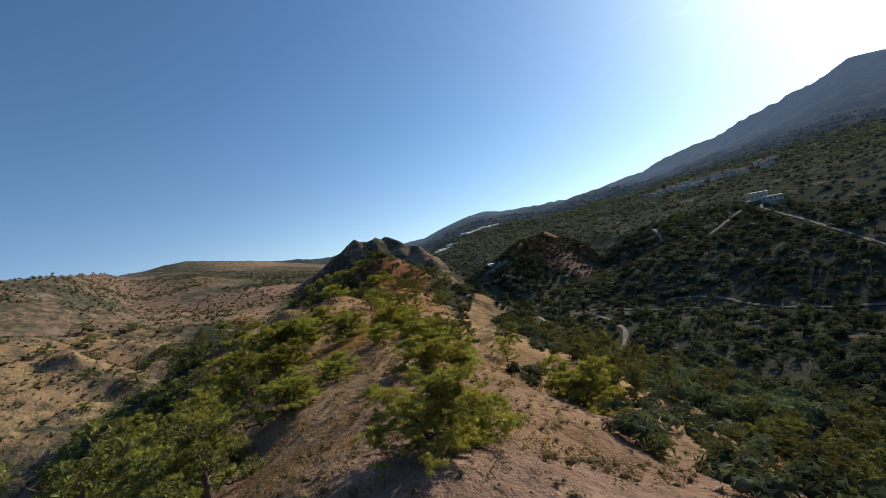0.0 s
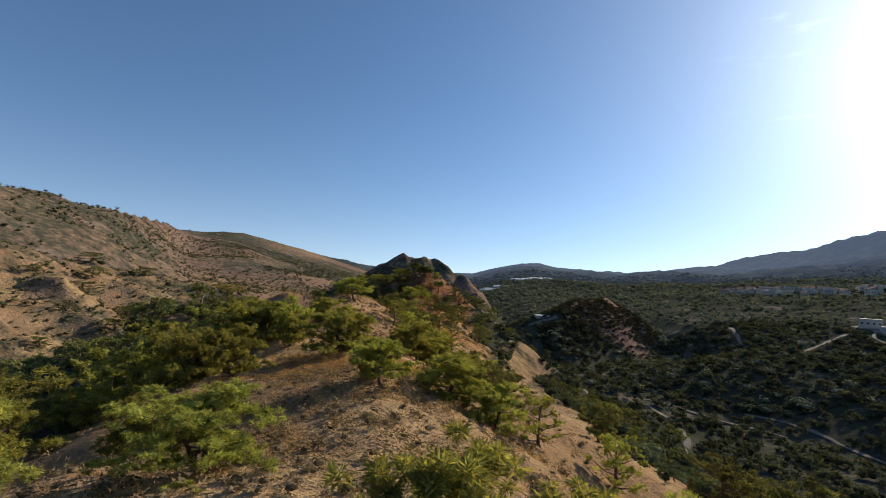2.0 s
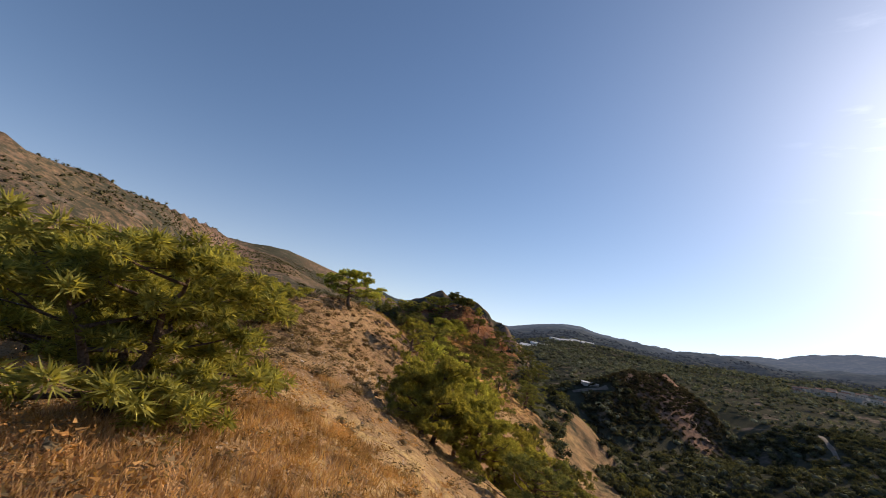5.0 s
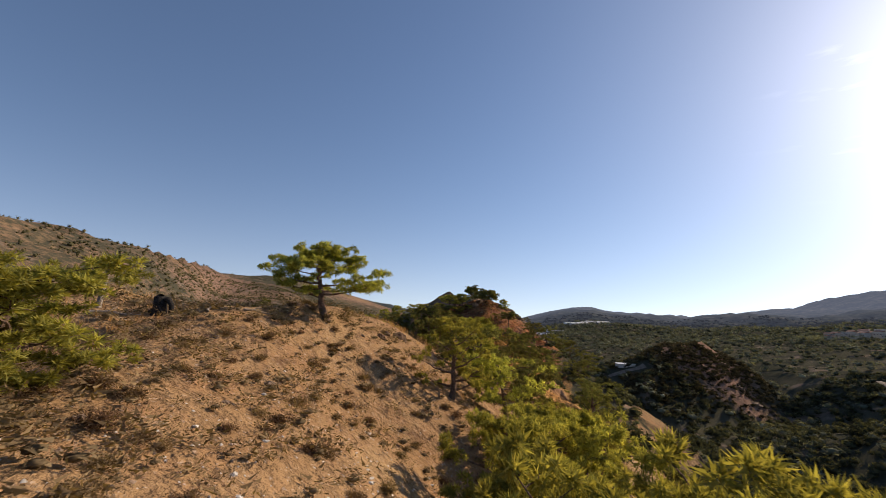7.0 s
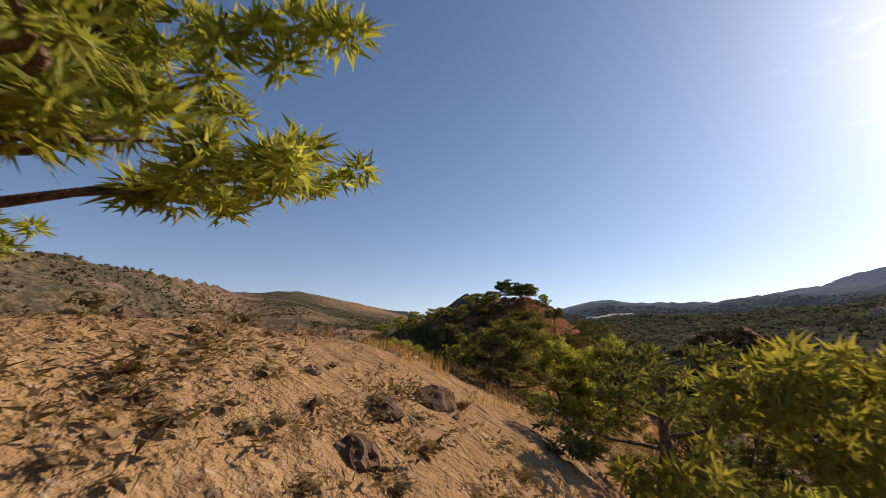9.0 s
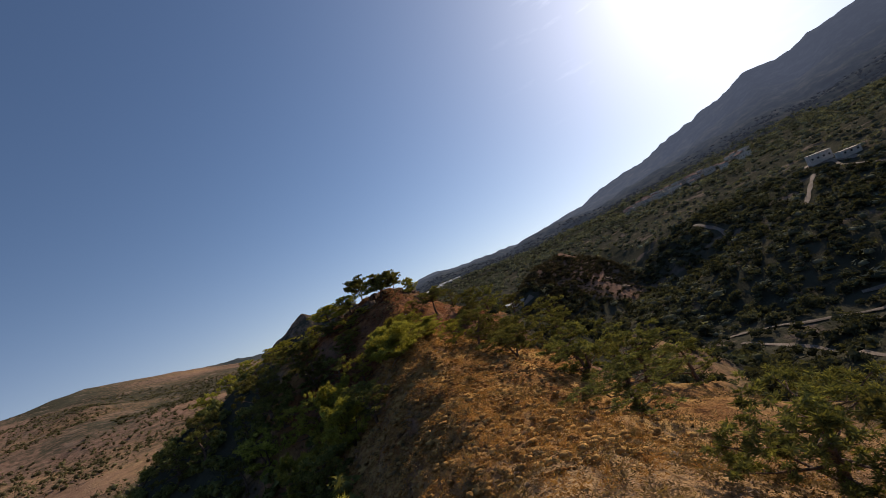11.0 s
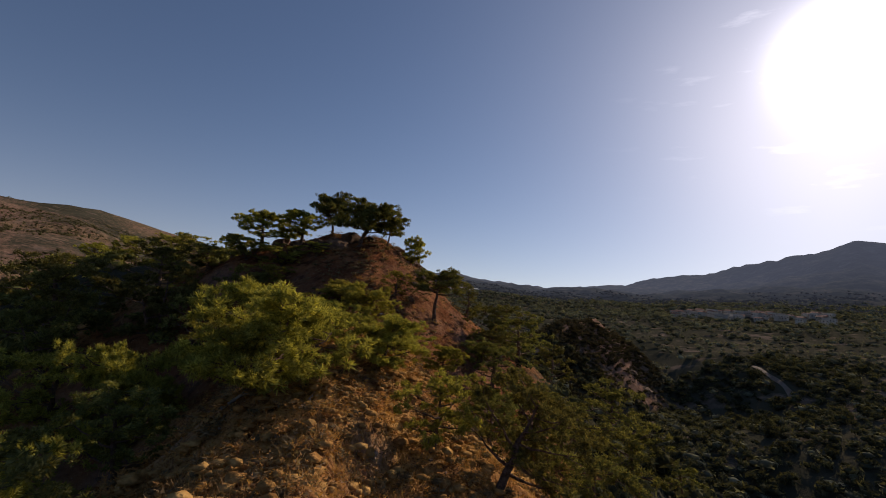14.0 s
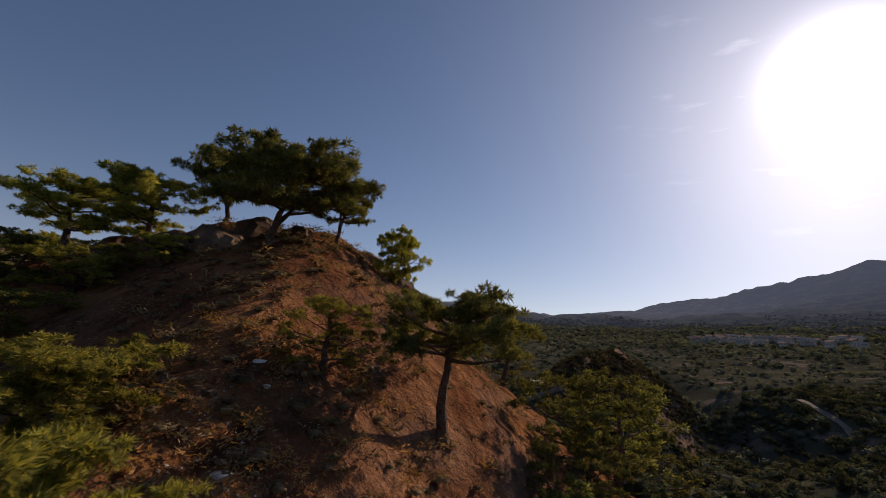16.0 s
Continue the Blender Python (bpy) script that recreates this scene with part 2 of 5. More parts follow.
def ground_material(name, glow=None):
    """Dry reddish soil with scree, straw patches, and scrub where the mask says so."""
    m = bpy.data.materials.new(name)
    m.use_nodes = True
    n, l = m.node_tree.nodes, m.node_tree.links
    b = n["Principled BSDF"]
    b.inputs["Roughness"].default_value, b.inputs["Specular IOR Level"].default_value = 0.95, 0.0
    geo = n.new("ShaderNodeNewGeometry")
    att = n.new("ShaderNodeAttribute")
    att.attribute_name = "cover"

    def tex(scale, detail=6, rough=0.6):
        t = n.new("ShaderNodeTexNoise")
        t.inputs["Scale"].default_value, t.inputs["Detail"].default_value = scale, detail
        t.inputs["Roughness"].default_value = rough
        l.new(geo.outputs["Position"], t.inputs["Vector"])
        return t.outputs["Fac"]

    def rng(v, a, c, lo=0.0, hi=1.0):
        r = n.new("ShaderNodeMapRange")
        for i, q in enumerate((a, c, lo, hi)):
            r.inputs[i + 1].default_value = q
        l.new(v, r.inputs[0])
        return r.outputs[0]

    def mix(f, a, c):
        x = n.new("ShaderNodeMix")
        x.data_type = "RGBA"
        l.new(f, x.inputs[0])
        for s, q in ((6, a), (7, c)):
            if isinstance(q, tuple):
                x.inputs[s].default_value = (*q, 1)
            else:
                l.new(q, x.inputs[s])
        return x.outputs[2]

    def times_(a, c):
        x = n.new("ShaderNodeMath")
        x.operation = "MULTIPLY"
        l.new(a, x.inputs[0])
        l.new(c, x.inputs[1])
        return x.outputs[0]

    soil = mix(rng(tex(0.09), 0.38, 0.62), (0.285, 0.174, 0.086), (0.40, 0.268, 0.143))
    soil = mix(rng(tex(0.55), 0.50, 0.66), soil, (0.335, 0.20, 0.103))
    soil = mix(times_(rng(tex(0.045), 0.48, 0.60), rng(tex(1.7), 0.42, 0.58)), soil, (0.50, 0.345, 0.15))
    soil = mix(rng(tex(0.85, 8, 0.7), 0.55, 0.66), soil, (0.18, 0.108, 0.064))
    scree = tex(7.0, 4, 0.7)
    soil = mix(rng(scree, 0.58, 0.70), soil, (0.46, 0.37, 0.29))
    soil = mix(rng(scree, 0.42, 0.34), soil, (0.14, 0.085, 0.055))
    sep = n.new("ShaderNodeSeparateColor")
    l.new(att.outputs["Color"], sep.inputs[0])
    redsoil = mix(rng(tex(0.35, 8, 0.65), 0.38, 0.62), (0.30, 0.145, 0.055), (0.46, 0.265, 0.098))
    redsoil = mix(rng(tex(0.9, 8, 0.7), 0.50, 0.60), redsoil, (0.15, 0.072, 0.03))
    redsoil = mix(rng(tex(0.22, 8, 0.7), 0.50, 0.60), redsoil, (0.58, 0.37, 0.13))
    redsoil = mix(rng(scree, 0.60, 0.72), redsoil, (0.42, 0.31, 0.20))
    redsoil = mix(rng(scree, 0.42, 0.34), redsoil, (0.10, 0.045, 0.022))
    summit = mix(rng(tex(0.35, 8, 0.65), 0.38, 0.62), (0.17, 0.068, 0.032), (0.31, 0.145, 0.066))
    summit = mix(rng(tex(0.9, 8, 0.7), 0.50, 0.60), summit, (0.095, 0.042, 0.022))
    summit = mix(rng(scree, 0.60, 0.72), summit, (0.42, 0.30, 0.21))
    soil = mix(rng(sep.outputs["Blue"], 0.0, 0.55), soil, redsoil)
    soil = mix(rng(sep.outputs["Blue"], 0.60, 1.0), soil, summit)
    rockc = mix(rng(tex(0.4, 8, 0.7), 0.35, 0.65), (0.16, 0.098, 0.073), (0.34, 0.225, 0.168))
    soil = mix(sep.outputs["Green"], soil, rockc)
    scrub = mix(rng(tex(0.02), 0.35, 0.65), (0.050, 0.052, 0.036), (0.092, 0.088, 0.062))
    scrub = mix(rng(tex(0.05, 8), 0.57, 0.66), scrub, (0.20, 0.16, 0.125))
    patch = n.new("ShaderNodeMath")
    patch.operation = "SUBTRACT"
    l.new(sep.outputs["Red"], patch.inputs[0])
    l.new(rng(tex(0.16, 9, 0.75), 0.28, 0.72), patch.inputs[1])
    cov = rng(patch.outputs[0], -0.22, 0.26)
    col = mix(cov, soil, scrub)
    l.new(col, b.inputs["Base Color"])
    bp = n.new("ShaderNodeBump")
    bp.inputs["Strength"].default_value, bp.inputs["Distance"].default_value = 0.7, 0.12
    l.new(scree, bp.inputs["Height"])
    bp2 = n.new("ShaderNodeBump")
    bp2.inputs["Strength"].default_value, bp2.inputs["Distance"].default_value = 0.75, 0.8
    l.new(tex(1.3, 6), bp2.inputs["Height"])
    l.new(bp.outputs[0], bp2.inputs["Normal"])
    l.new(bp2.outputs[0], b.inputs["Normal"])
    if glow:
        b.inputs["Emission Color"].default_value = (*glow[:3], 1)
        b.inputs["Emission Strength"].default_value = glow[3]
    return m


GROUND = ground_material("dry_hillside")
# bluish emission stands in for the air's haze over the far mountains
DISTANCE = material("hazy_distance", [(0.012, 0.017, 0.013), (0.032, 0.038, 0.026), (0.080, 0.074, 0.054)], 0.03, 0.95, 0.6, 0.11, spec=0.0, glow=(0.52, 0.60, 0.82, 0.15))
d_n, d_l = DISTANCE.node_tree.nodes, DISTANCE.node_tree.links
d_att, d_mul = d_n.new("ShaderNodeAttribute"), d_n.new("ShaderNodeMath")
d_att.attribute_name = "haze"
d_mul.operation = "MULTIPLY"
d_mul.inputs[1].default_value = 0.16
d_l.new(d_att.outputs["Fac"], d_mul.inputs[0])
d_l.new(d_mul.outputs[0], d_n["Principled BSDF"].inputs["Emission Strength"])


# ---------------------------------------------------------------- terrain
def smooth(v):
    v = np.clip(v, 0, 1)
    return v * v * (3 - 2 * v)


def value_noise(x, y, seed):
    """Smooth value noise in 0..1 on a unit lattice."""
    xi, yi = np.floor(x).astype(np.int64), np.floor(y).astype(np.int64)
    fx, fy = smooth(x - xi), smooth(y - yi)

    def rnd(a, b):
        k = (a * 374761393 + b * 668265263 + seed * 974711) & 0x7FFFFFFF
        k = ((k ^ (k >> 13)) * 1274126177) & 0x7FFFFFFF
        return ((k ^ (k >> 16)) & 0xFFFF) / 65535.0

    a, b = rnd(xi, yi), rnd(xi + 1, yi)
    c, d = rnd(xi, yi + 1), rnd(xi + 1, yi + 1)
    return (a * (1 - fx) + b * fx) * (1 - fy) + (c * (1 - fx) + d * fx) * fy


def fbm(x, y, size, seed, octaves=4):
    total, amp, norm = 0, 1.0, 0
    for k in range(octaves):
        total = total + amp * (value_noise(x / size + 37.1 * k, y / size - 11.3 * k, seed + k) - 0.5)
        norm += amp
        amp, size = amp * 0.5, size * 0.47
    return 2 * total / norm


# crest lines: x, y, z, slope to the left, slope to the right, rounding
MAIN_RIDGE = [(0, -70, -10, 0.5, 0.45, 5), (-2, 0, -8.4, 0.4, 0.5, 4), (-2, 14, -8.8, 0.38, 0.62, 3.5), (-1.5, 24, -10.4, 0.34, 0.68, 3),
              (-1, 34, -11.7, 0.32, 0.62, 3), (-1.5, 45, -12.9, 0.34, 0.60, 3), (-2, 54, -13.3, 0.38, 0.56, 3), (-4, 63, -14.8, 0.45, 0.48, 3),
              (-5, 73, -15.6, 0.55, 0.46, 3), (-8, 88, -16, 0.5, 0.6, 2.5),
              (-12, 100, -14.8, 0.5, 0.68, 2.5), (-13.5, 108, -13.6, 0.5, 0.7, 2), (-12.5, 114, -12.8, 0.55, 0.7, 2), (-11.5, 123, -13.0, 0.6, 0.66, 2),
              (-8, 132, -15.2, 0.7, 0.6, 2), (-4, 146, -18.4, 0.7, 0.55, 2), (-1, 166, -19.0, 0.75, 0.55, 2),
              (1, 180, -17.2, 0.75, 0.62, 2), (3, 190, -16.4, 0.75, 0.75, 2), (4, 200, -15.2, 0.8, 0.88, 1.5),
              (4.5, 206, -12.6, 0.85, 0.92, 1.5), (5.5, 212, -9.6, 0.85, 0.95, 1.5), (7, 219, -8.7, 0.8, 1.0, 1.8),
              (11, 227, -9.4, 0.7, 1.0, 2), (13, 237, -10.4, 0.6, 0.95, 2), (12, 252, -18, 0.5, 0.7, 4), (4, 280, -36, 0.4, 0.5, 6)]
ROCK_PEAK = [(25, 560, 10.5, 0.9, 0.9, 3), (10, 553, 6, 0.8, 0.8, 4), (-11, 556, 9.5, 0.8, 0.8, 3), (-33, 562, -2, 0.7, 0.7, 6), (-70, 575, -22, 0.6, 0.6, 8), (-125, 600, -40, 0.5, 0.5, 9)]
CLIFF = [(25, 560, 10, 1.3, 0.9, 3), (44, 548, 0, 1.4, 0.9, 3), (62, 535, -12, 1.6, 1.0, 3), (70, 512, -23, 1.6, 0.9, 4), (70, 475, -38, 1.2, 0.7, 5), (58, 430, -52, 0.9, 0.6, 6)]
LEFT_SPUR = [(6, 218.5, -8.8, 0.7, 0.7, 2), (1, 217.5, -8.3, 0.8, 0.7, 1.5), (-5, 219, -10.0, 0.8, 0.7, 2), (-11, 225, -12.0, 0.7, 0.7, 2),
             (-21, 231, -14.5, 0.65, 0.7, 3), (-34, 240, -19, 0.6, 0.65, 4), (-55, 256, -28, 0.5, 0.55, 5), (-85, 280, -42, 0.4, 0.4, 6)]
HILL_TOP = [(-22, 109, -12.3, 0.42, 0.45, 4), (-34, 107, -16.5, 0.45, 0.45, 5), (-52, 102, -27, 0.5, 0.5, 6)]
SHELF = [(-9, 40, -14.4, 0.5, 0.25, 3), (-11, 50, -15.4, 0.55, 0.2, 3), (-13, 60, -16.4, 0.62, 0.16, 3), (-14.5, 68, -16.8, 0.62, 0.14, 3), (-14, 78, -16.9, 0.6, 0.16, 3), (-17, 88, -17.0, 0.55, 0.2, 3)]
BADLANDS = [(-185, 66, -3, 0.4, 0.5, 8), (-150, 118, -3, 0.4, 0.52, 6), (-122, 168, -5.5, 0.4, 0.52, 4),
            (-104, 193, -10.5, 0.4, 0.5, 4), (-85, 207, -16, 0.4, 0.5, 4), (-80, 228, -25, 0.4, 0.45, 6), (-110, 290, -36, 0.3, 0.3, 8)]
LOW_SHOULDER = [(14, 62, -20.5, 0.5, 0.55, 3), (23, 92, -27.6, 0.5, 0.6, 4), (27, 118, -32, 0.45, 0.6, 5), (36, 171, -41.5, 0.4, 0.66, 6),
                (48, 202, -45, 0.4, 0.66, 6), (62, 230, -48, 0.4, 0.64, 5)]
FAR_KNOLL = [(84, 372, -50, 0.5, 0.6, 6), (108, 386, -39.5, 0.6, 0.8, 8), (128, 394, -31, 0.8, 1.15, 5), (158, 416, -26, 0.9, 1.2, 5), (184, 435, -24.5, 0.95, 1.2, 5), (206, 437, -36, 0.8, 1.1, 6), (232, 440, -54, 0.7, 0.9, 8)]
# the skyline all round: degrees right of +y, degrees above level, metres off
SKYLINE = [(-180, 6, 900), (-70, 6.9, 420), (-48.6, 6.75, 430), (-44.5, 6.15, 450), (-39, 5.35, 480), (-35, 4.85, 520),
           (-30.5, 4.4, 720), (-27.6, 3.3, 950), (-24.4, 3.3, 1040), (-21.2, 3.45, 1120), (-15.8, 2.3, 1220), (-13, 1.6, 1280), (-9.9, 0.9, 1350),
           (-5.4, -0.25, 1500), (0, -1, 1900), (8, -0.75, 2400), (11.6, 0.45, 3000), (14.4, 1, 3100), (16.4, 1.15, 3100),
           (18.5, 0.65, 3000), (22, 0.4, 2900), (26.8, 0.3, 2700), (30, 0.7, 2650), (33.6, 1.35, 2600), (35.8, 1.6, 2600), (38.6, 2.5, 2500),
           (43, 3.55, 2450), (46.8, 4.5, 2300), (50.2, 5.5, 2200), (52.6, 6.4, 2150), (55.4, 7.6, 2150), (58.2, 7, 2150),
           (63, 8.3, 2100), (65, 8.8, 2100), (68, 8.4, 2100), (95, 8, 2000), (180, 5, 900)]
ORIGIN = (0.0, 60.0, -8.0)


def crest(X, Y, line):
    best = np.full(X.shape, -1e9)
    for a, b in zip(line, line[1:]):
        dx, dy = b[0] - a[0], b[1] - a[1]
        L2 = dx * dx + dy * dy
        u = np.clip(((X - a[0]) * dx + (Y - a[1]) * dy) / L2, 0, 1)
        px, py = X - a[0] - u * dx, Y - a[1] - u * dy
        d = np.hypot(px, py)
        right = smooth(0.5 + (px * dy - py * dx) / math.sqrt(L2) / 6)
        v = [a[k] + (b[k] - a[k]) * u for k in range(6)]
        s = v[3] * (1 - right) + v[4] * right
        best = np.maximum(best, v[2] - s * (np.sqrt(d * d + v[5] ** 2) - v[5]))
    return best


def off_line(X, Y, line):
    """How far a place lies from a crest line, in plan."""
    best = np.full(np.shape(X), 1e9)
    for a, b in zip(line, line[1:]):
        dx, dy = b[0] - a[0], b[1] - a[1]
        u = np.clip(((X - a[0]) * dx + (Y - a[1]) * dy) / (dx * dx + dy * dy), 0, 1)
        best = np.minimum(best, np.hypot(X - a[0] - u * dx, Y - a[1] - u * dy))
    return best


def softmax2(a, b, k):
    h = np.clip(0.5 + 0.5 * (a - b) / k, 0, 1)
    return b * (1 - h) + a * h + k * h * (1 - h)


def floor_level(X, Y):
    f = -42 - 32 * smooth((X + 30) / 110)
    east = np.maximum(0.8 * (X - 175) + 0.35 * np.minimum(Y - 230, 140), 0)      # the far side of the valley climbs from the river
    return f + 6 * fbm(X, Y, 160, 5, 3) + 60 * (1 - np.exp(-east / 170)) * smooth((X - 20) / 120) * (1 - 0.97 * np.exp(-((X - 170) / 75) ** 4 - ((Y - 395) / 70) ** 4))


def far_level(X, Y, base):
    az = np.degrees(np.arctan2(X - ORIGIN[0], Y - ORIGIN[1]))
    r = np.hypot(X - ORIGIN[0], Y - ORIGIN[1])
    t = np.array(SKYLINE)
    el, rr = np.interp(az, t[:, 0], t[:, 1]), np.interp(az, t[:, 0], t[:, 2])
    top = np.tan(np.radians(el)) * rr + ORIGIN[2]
    r0 = np.where(az < 0, 250, 330)
    s = np.clip((r - r0) / (rr - r0), 0, 1)
    p = np.interp(az, [-60, -10, 20, 45, 90], [1.15, 1.3, 1.5, 1.7, 1.6])
    rough = (0.5 * fbm(X, Y, 300, 21, 6) + 0.35 * (0.4 - np.abs(fbm(X, Y, 170, 24, 5)) * 1.6)) * np.minimum(s, 1 - 0.8 * s) * 75 * smooth((np.abs(az - 0) - 8) / 14)
    steep = smooth((az - 14) / 22)
    rise = steep * (0.28 * s ** 1.3 + 0.72 * s ** 5) + (1 - steep) * s ** p
    h = base + (top - base) * rise + rough
    return np.where(r > rr, top - (r - rr) * 0.12, h)


def height(X, Y, detail=True):
    base = floor_level(X, Y)
    h = far_level(X, Y, base)
    wobx = X + 2.2 * fbm(X, Y, 17, 61, 2)
    woby = Y + 2.2 * fbm(X, Y, 17, 71, 2)
    for line, k in ((BADLANDS, 6), (LOW_SHOULDER, 5), (FAR_KNOLL, 4), (CLIFF, 3), (ROCK_PEAK, 3), (LEFT_SPUR, 3), (HILL_TOP, 2), (SHELF, 2), (MAIN_RIDGE, 3)):
        top = crest(wobx if line is not MAIN_RIDGE else X, woby if line is not MAIN_RIDGE else Y, line)
        if line is SHELF or line is HILL_TOP:          # these two stay on the left side of the ridge
            top = top - 0.7 * np.maximum(X - np.interp(Y, [p[1] for p in MAIN_RIDGE], [p[0] for p in MAIN_RIDGE]) + 1, 0)
        h = softmax2(top, h, k)
    if detail:
        near = np.exp(-(np.maximum(np.abs(X + 5) - 60, 0) / 150) ** 2) * np.exp(-(np.maximum(np.abs(Y - 120) - 160, 0) / 200) ** 2)
        off = smooth(np.abs(X - np.interp(Y, [p[1] for p in MAIN_RIDGE], [p[0] for p in MAIN_RIDGE])) / 14)
        rill = 1 - np.abs(fbm(X, Y, 11, 41, 3)) * 2
        h = h + near * ((0.25 + 1.5 * off) * fbm(X, Y, 13, 31, 4) + (0.1 + 0.8 * off) * (rill - 0.6) + 0.30 * fbm(X, Y, 2.2, 91, 3))
        face = smooth((Y - 148) / 8) * smooth((192 - Y) / 6) * np.exp(-((X - 1) / 9) ** 2)
        h = h + face * 0.9 * fbm(X, Y, 4.2, 85, 2) - face * 1.1 * (1 - np.abs(2 * value_noise(X / 1.5 + 0.5 * fbm(X, Y, 6, 17, 2), Y / 9, 83) - 1)) ** 2
        bad = np.exp(-((X + 95) / 45) ** 2) * np.exp(-((Y - 150) / 80) ** 2)
        h = h + bad * (6 * (np.abs(fbm(X, Y, 30, 47, 5)) * 2 - 0.5) + 1.5 * fbm(X, Y, 9, 49, 3))
        kn = np.exp(-((X - 172) / 50) ** 2) * np.exp(-((Y - 415) / 40) ** 2)
        h = h + kn * 7 * fbm(X, Y, 22, 53, 4)
        crag = np.exp(-((X - 25) / 62) ** 4) * np.exp(-((Y - 530) / 70) ** 4)
        h = h + crag * (5.0 * fbm(X, Y, 17, 57, 3) + 5.0 * (0.5 - np.abs(2 * value_noise(X / 13 + Y / 90, Y / 60, 59) - 1)))
    return h


def spaced(lo, hi, step, out_lo, out_hi, grow):
    v = list(np.arange(lo, hi + 1e-6, step))
    s = step
    while v[-1] < out_hi:
        s *= grow
        v.append(v[-1] + s)
    s = step
    while v[0] > out_lo:
        s *= grow
        v.insert(0, v[0] - s)
    return np.array(v)


def mesh_from(name, verts, faces):
    """A mesh from arrays of vertices and of equal-sided faces."""
    me = bpy.data.meshes.new(name)
    verts, faces = np.asarray(verts, np.float32), np.asarray(faces, np.int32)
    k = faces.shape[1]
    me.vertices.add(len(verts))
    me.vertices.foreach_set("co", verts.ravel())
    me.loops.add(faces.size)
    me.loops.foreach_set("vertex_index", faces.ravel())
    me.polygons.add(len(faces))
    me.polygons.foreach_set("loop_start", np.arange(0, faces.size, k, dtype=np.int32))
    me.update(calc_edges=True)
    return me


def grid_faces(nx, ny):
    i = np.arange((nx - 1) * (ny - 1))
    a = (i // (nx - 1)) * nx + i % (nx - 1)
    return np.stack([a, a + 1, a + nx + 1, a + nx], 1)


def cover_of(X, Y, Z, slope):
    """Red: how much scrub grows; green: bare rock."""
    crest_x = np.interp(Y, [p[1] for p in MAIN_RIDGE], [p[0] for p in MAIN_RIDGE])
    d = X - crest_x
    on_ridge = np.exp(-(np.maximum(np.where(d > 0, 1.5 * d - 8, np.abs(d) - 14), 0) / 12) ** 2) * smooth((300 - Y) / 30) 
    start = np.interp(Y, [60, 100, 150, 200], [27, 30, 20, 11])
    valley = smooth((d - start) / 18) + smooth((-d - 16) / 20) + smooth((Y - 255) / 30)
    bad = np.exp(-((X + 98) / 34) ** 2) * np.exp(-((Y - 150) / 90) ** 2)
    red = np.clip(np.minimum(valley, 1) * 1.35 * (1 - 0.75 * bad) * (1 - 0.6 * on_ridge), 0, 1.35)
    knoll = np.exp(-((X - 170) / 50) ** 4) * np.exp(-((Y - 416) / 36) ** 4)
    red = red * (1 - 0.9 * knoll)
    bench = np.exp(-(np.maximum(off_line(X, Y, LOW_SHOULDER) - 5 - 3 * fbm(X, Y, 12, 13, 2), 0) / 5) ** 2)
    peak = np.maximum(np.exp(-(off_line(X, Y, ROCK_PEAK) / 40) ** 4), np.exp(-(off_line(X, Y, CLIFF) / 30) ** 4)) * (0.75 + 0.5 * np.clip(fbm(X, Y, 30, 15, 3), -0.5, 0.5))
    bench = bench * smooth((232 - Y) / 25)
    red = red * (1 - 0.66 * bench) * (1 - 0.8 * peak)
    hills = smooth((-X - 50) / 60) * smooth((np.hypot(X, Y) - 190) / 120)
    red = red * (1 - (0.64 + 0.24 * np.clip(fbm(X, Y, 130, 63, 3) * 2, -1, 1)) * hills * (1 - 0.12 * smooth((Y - 320) / 200)))
    green = np.clip((slope - 0.75) / 0.5, 0, 1) * 0.9 + 0.9 * knoll
    green = np.maximum(green, 0.9 * peak)
    green = np.maximum(green, (0.76 + 0.4 * np.clip(fbm(X, Y, 90, 67, 3) * 2, -1, 1)) * hills)
    green = np.maximum(green, (0.45 + 0.4 * np.clip(fbm(X, Y, 14, 73, 3) * 2, -1, 1)) * smooth((52 - Y) / 20) * smooth((40 - np.abs(d)) / 20))
    blue = smooth((Y - 146) / 20) * np.exp(-(np.maximum(np.abs(d) - 14, 0) / 14) ** 2) * smooth((262 - Y) / 20) * (0.55 + 0.45 * smooth((Y - 190) / 12))
    return red, np.clip(green, 0, 0.95), blue


def terrain(name, xs, ys, mat, keep=None):
    X, Y = np.meshgrid(xs, ys)
    Z = height(X, Y)
    gy, gx = np.gradient(Z, ys, xs)
    slope = np.hypot(gx, gy)
    faces = grid_faces(len(xs), len(ys))
    verts = np.stack([X.ravel(), Y.ravel(), Z.ravel()], 1)
    if keep is not None:
        ok = keep(X.ravel(), Y.ravel())
        faces = faces[ok[faces].all(1)]
    me = mesh_from(name, verts, faces)
    r, g, bl = cover_of(X, Y, Z, slope)
    col = np.stack([r.ravel(), g.ravel(), bl.ravel(), np.ones(r.size)], 1).astype(np.float32)
    at = me.color_attributes.new("cover", "FLOAT_COLOR", "POINT")
    at.data.foreach_set("color", col.ravel())
    me.materials.append(mat)
    me.polygons.foreach_set("use_smooth", np.ones(len(me.polygons), bool))
    return new(name, me)


xs = spaced(-34, 34, 0.7, -4700, 4700, 1.058)
ys = np.concatenate([spaced(-14, 236, 0.8, -3200, 236, 1.058), spaced(238.5, 598.5, 3.0, 237, 4700, 1.058)])
ground = tagged(terrain("ground", xs, ys, GROUND), "dry reddish hillside ground with scree, straw and scrub", "ground", kind="structure")

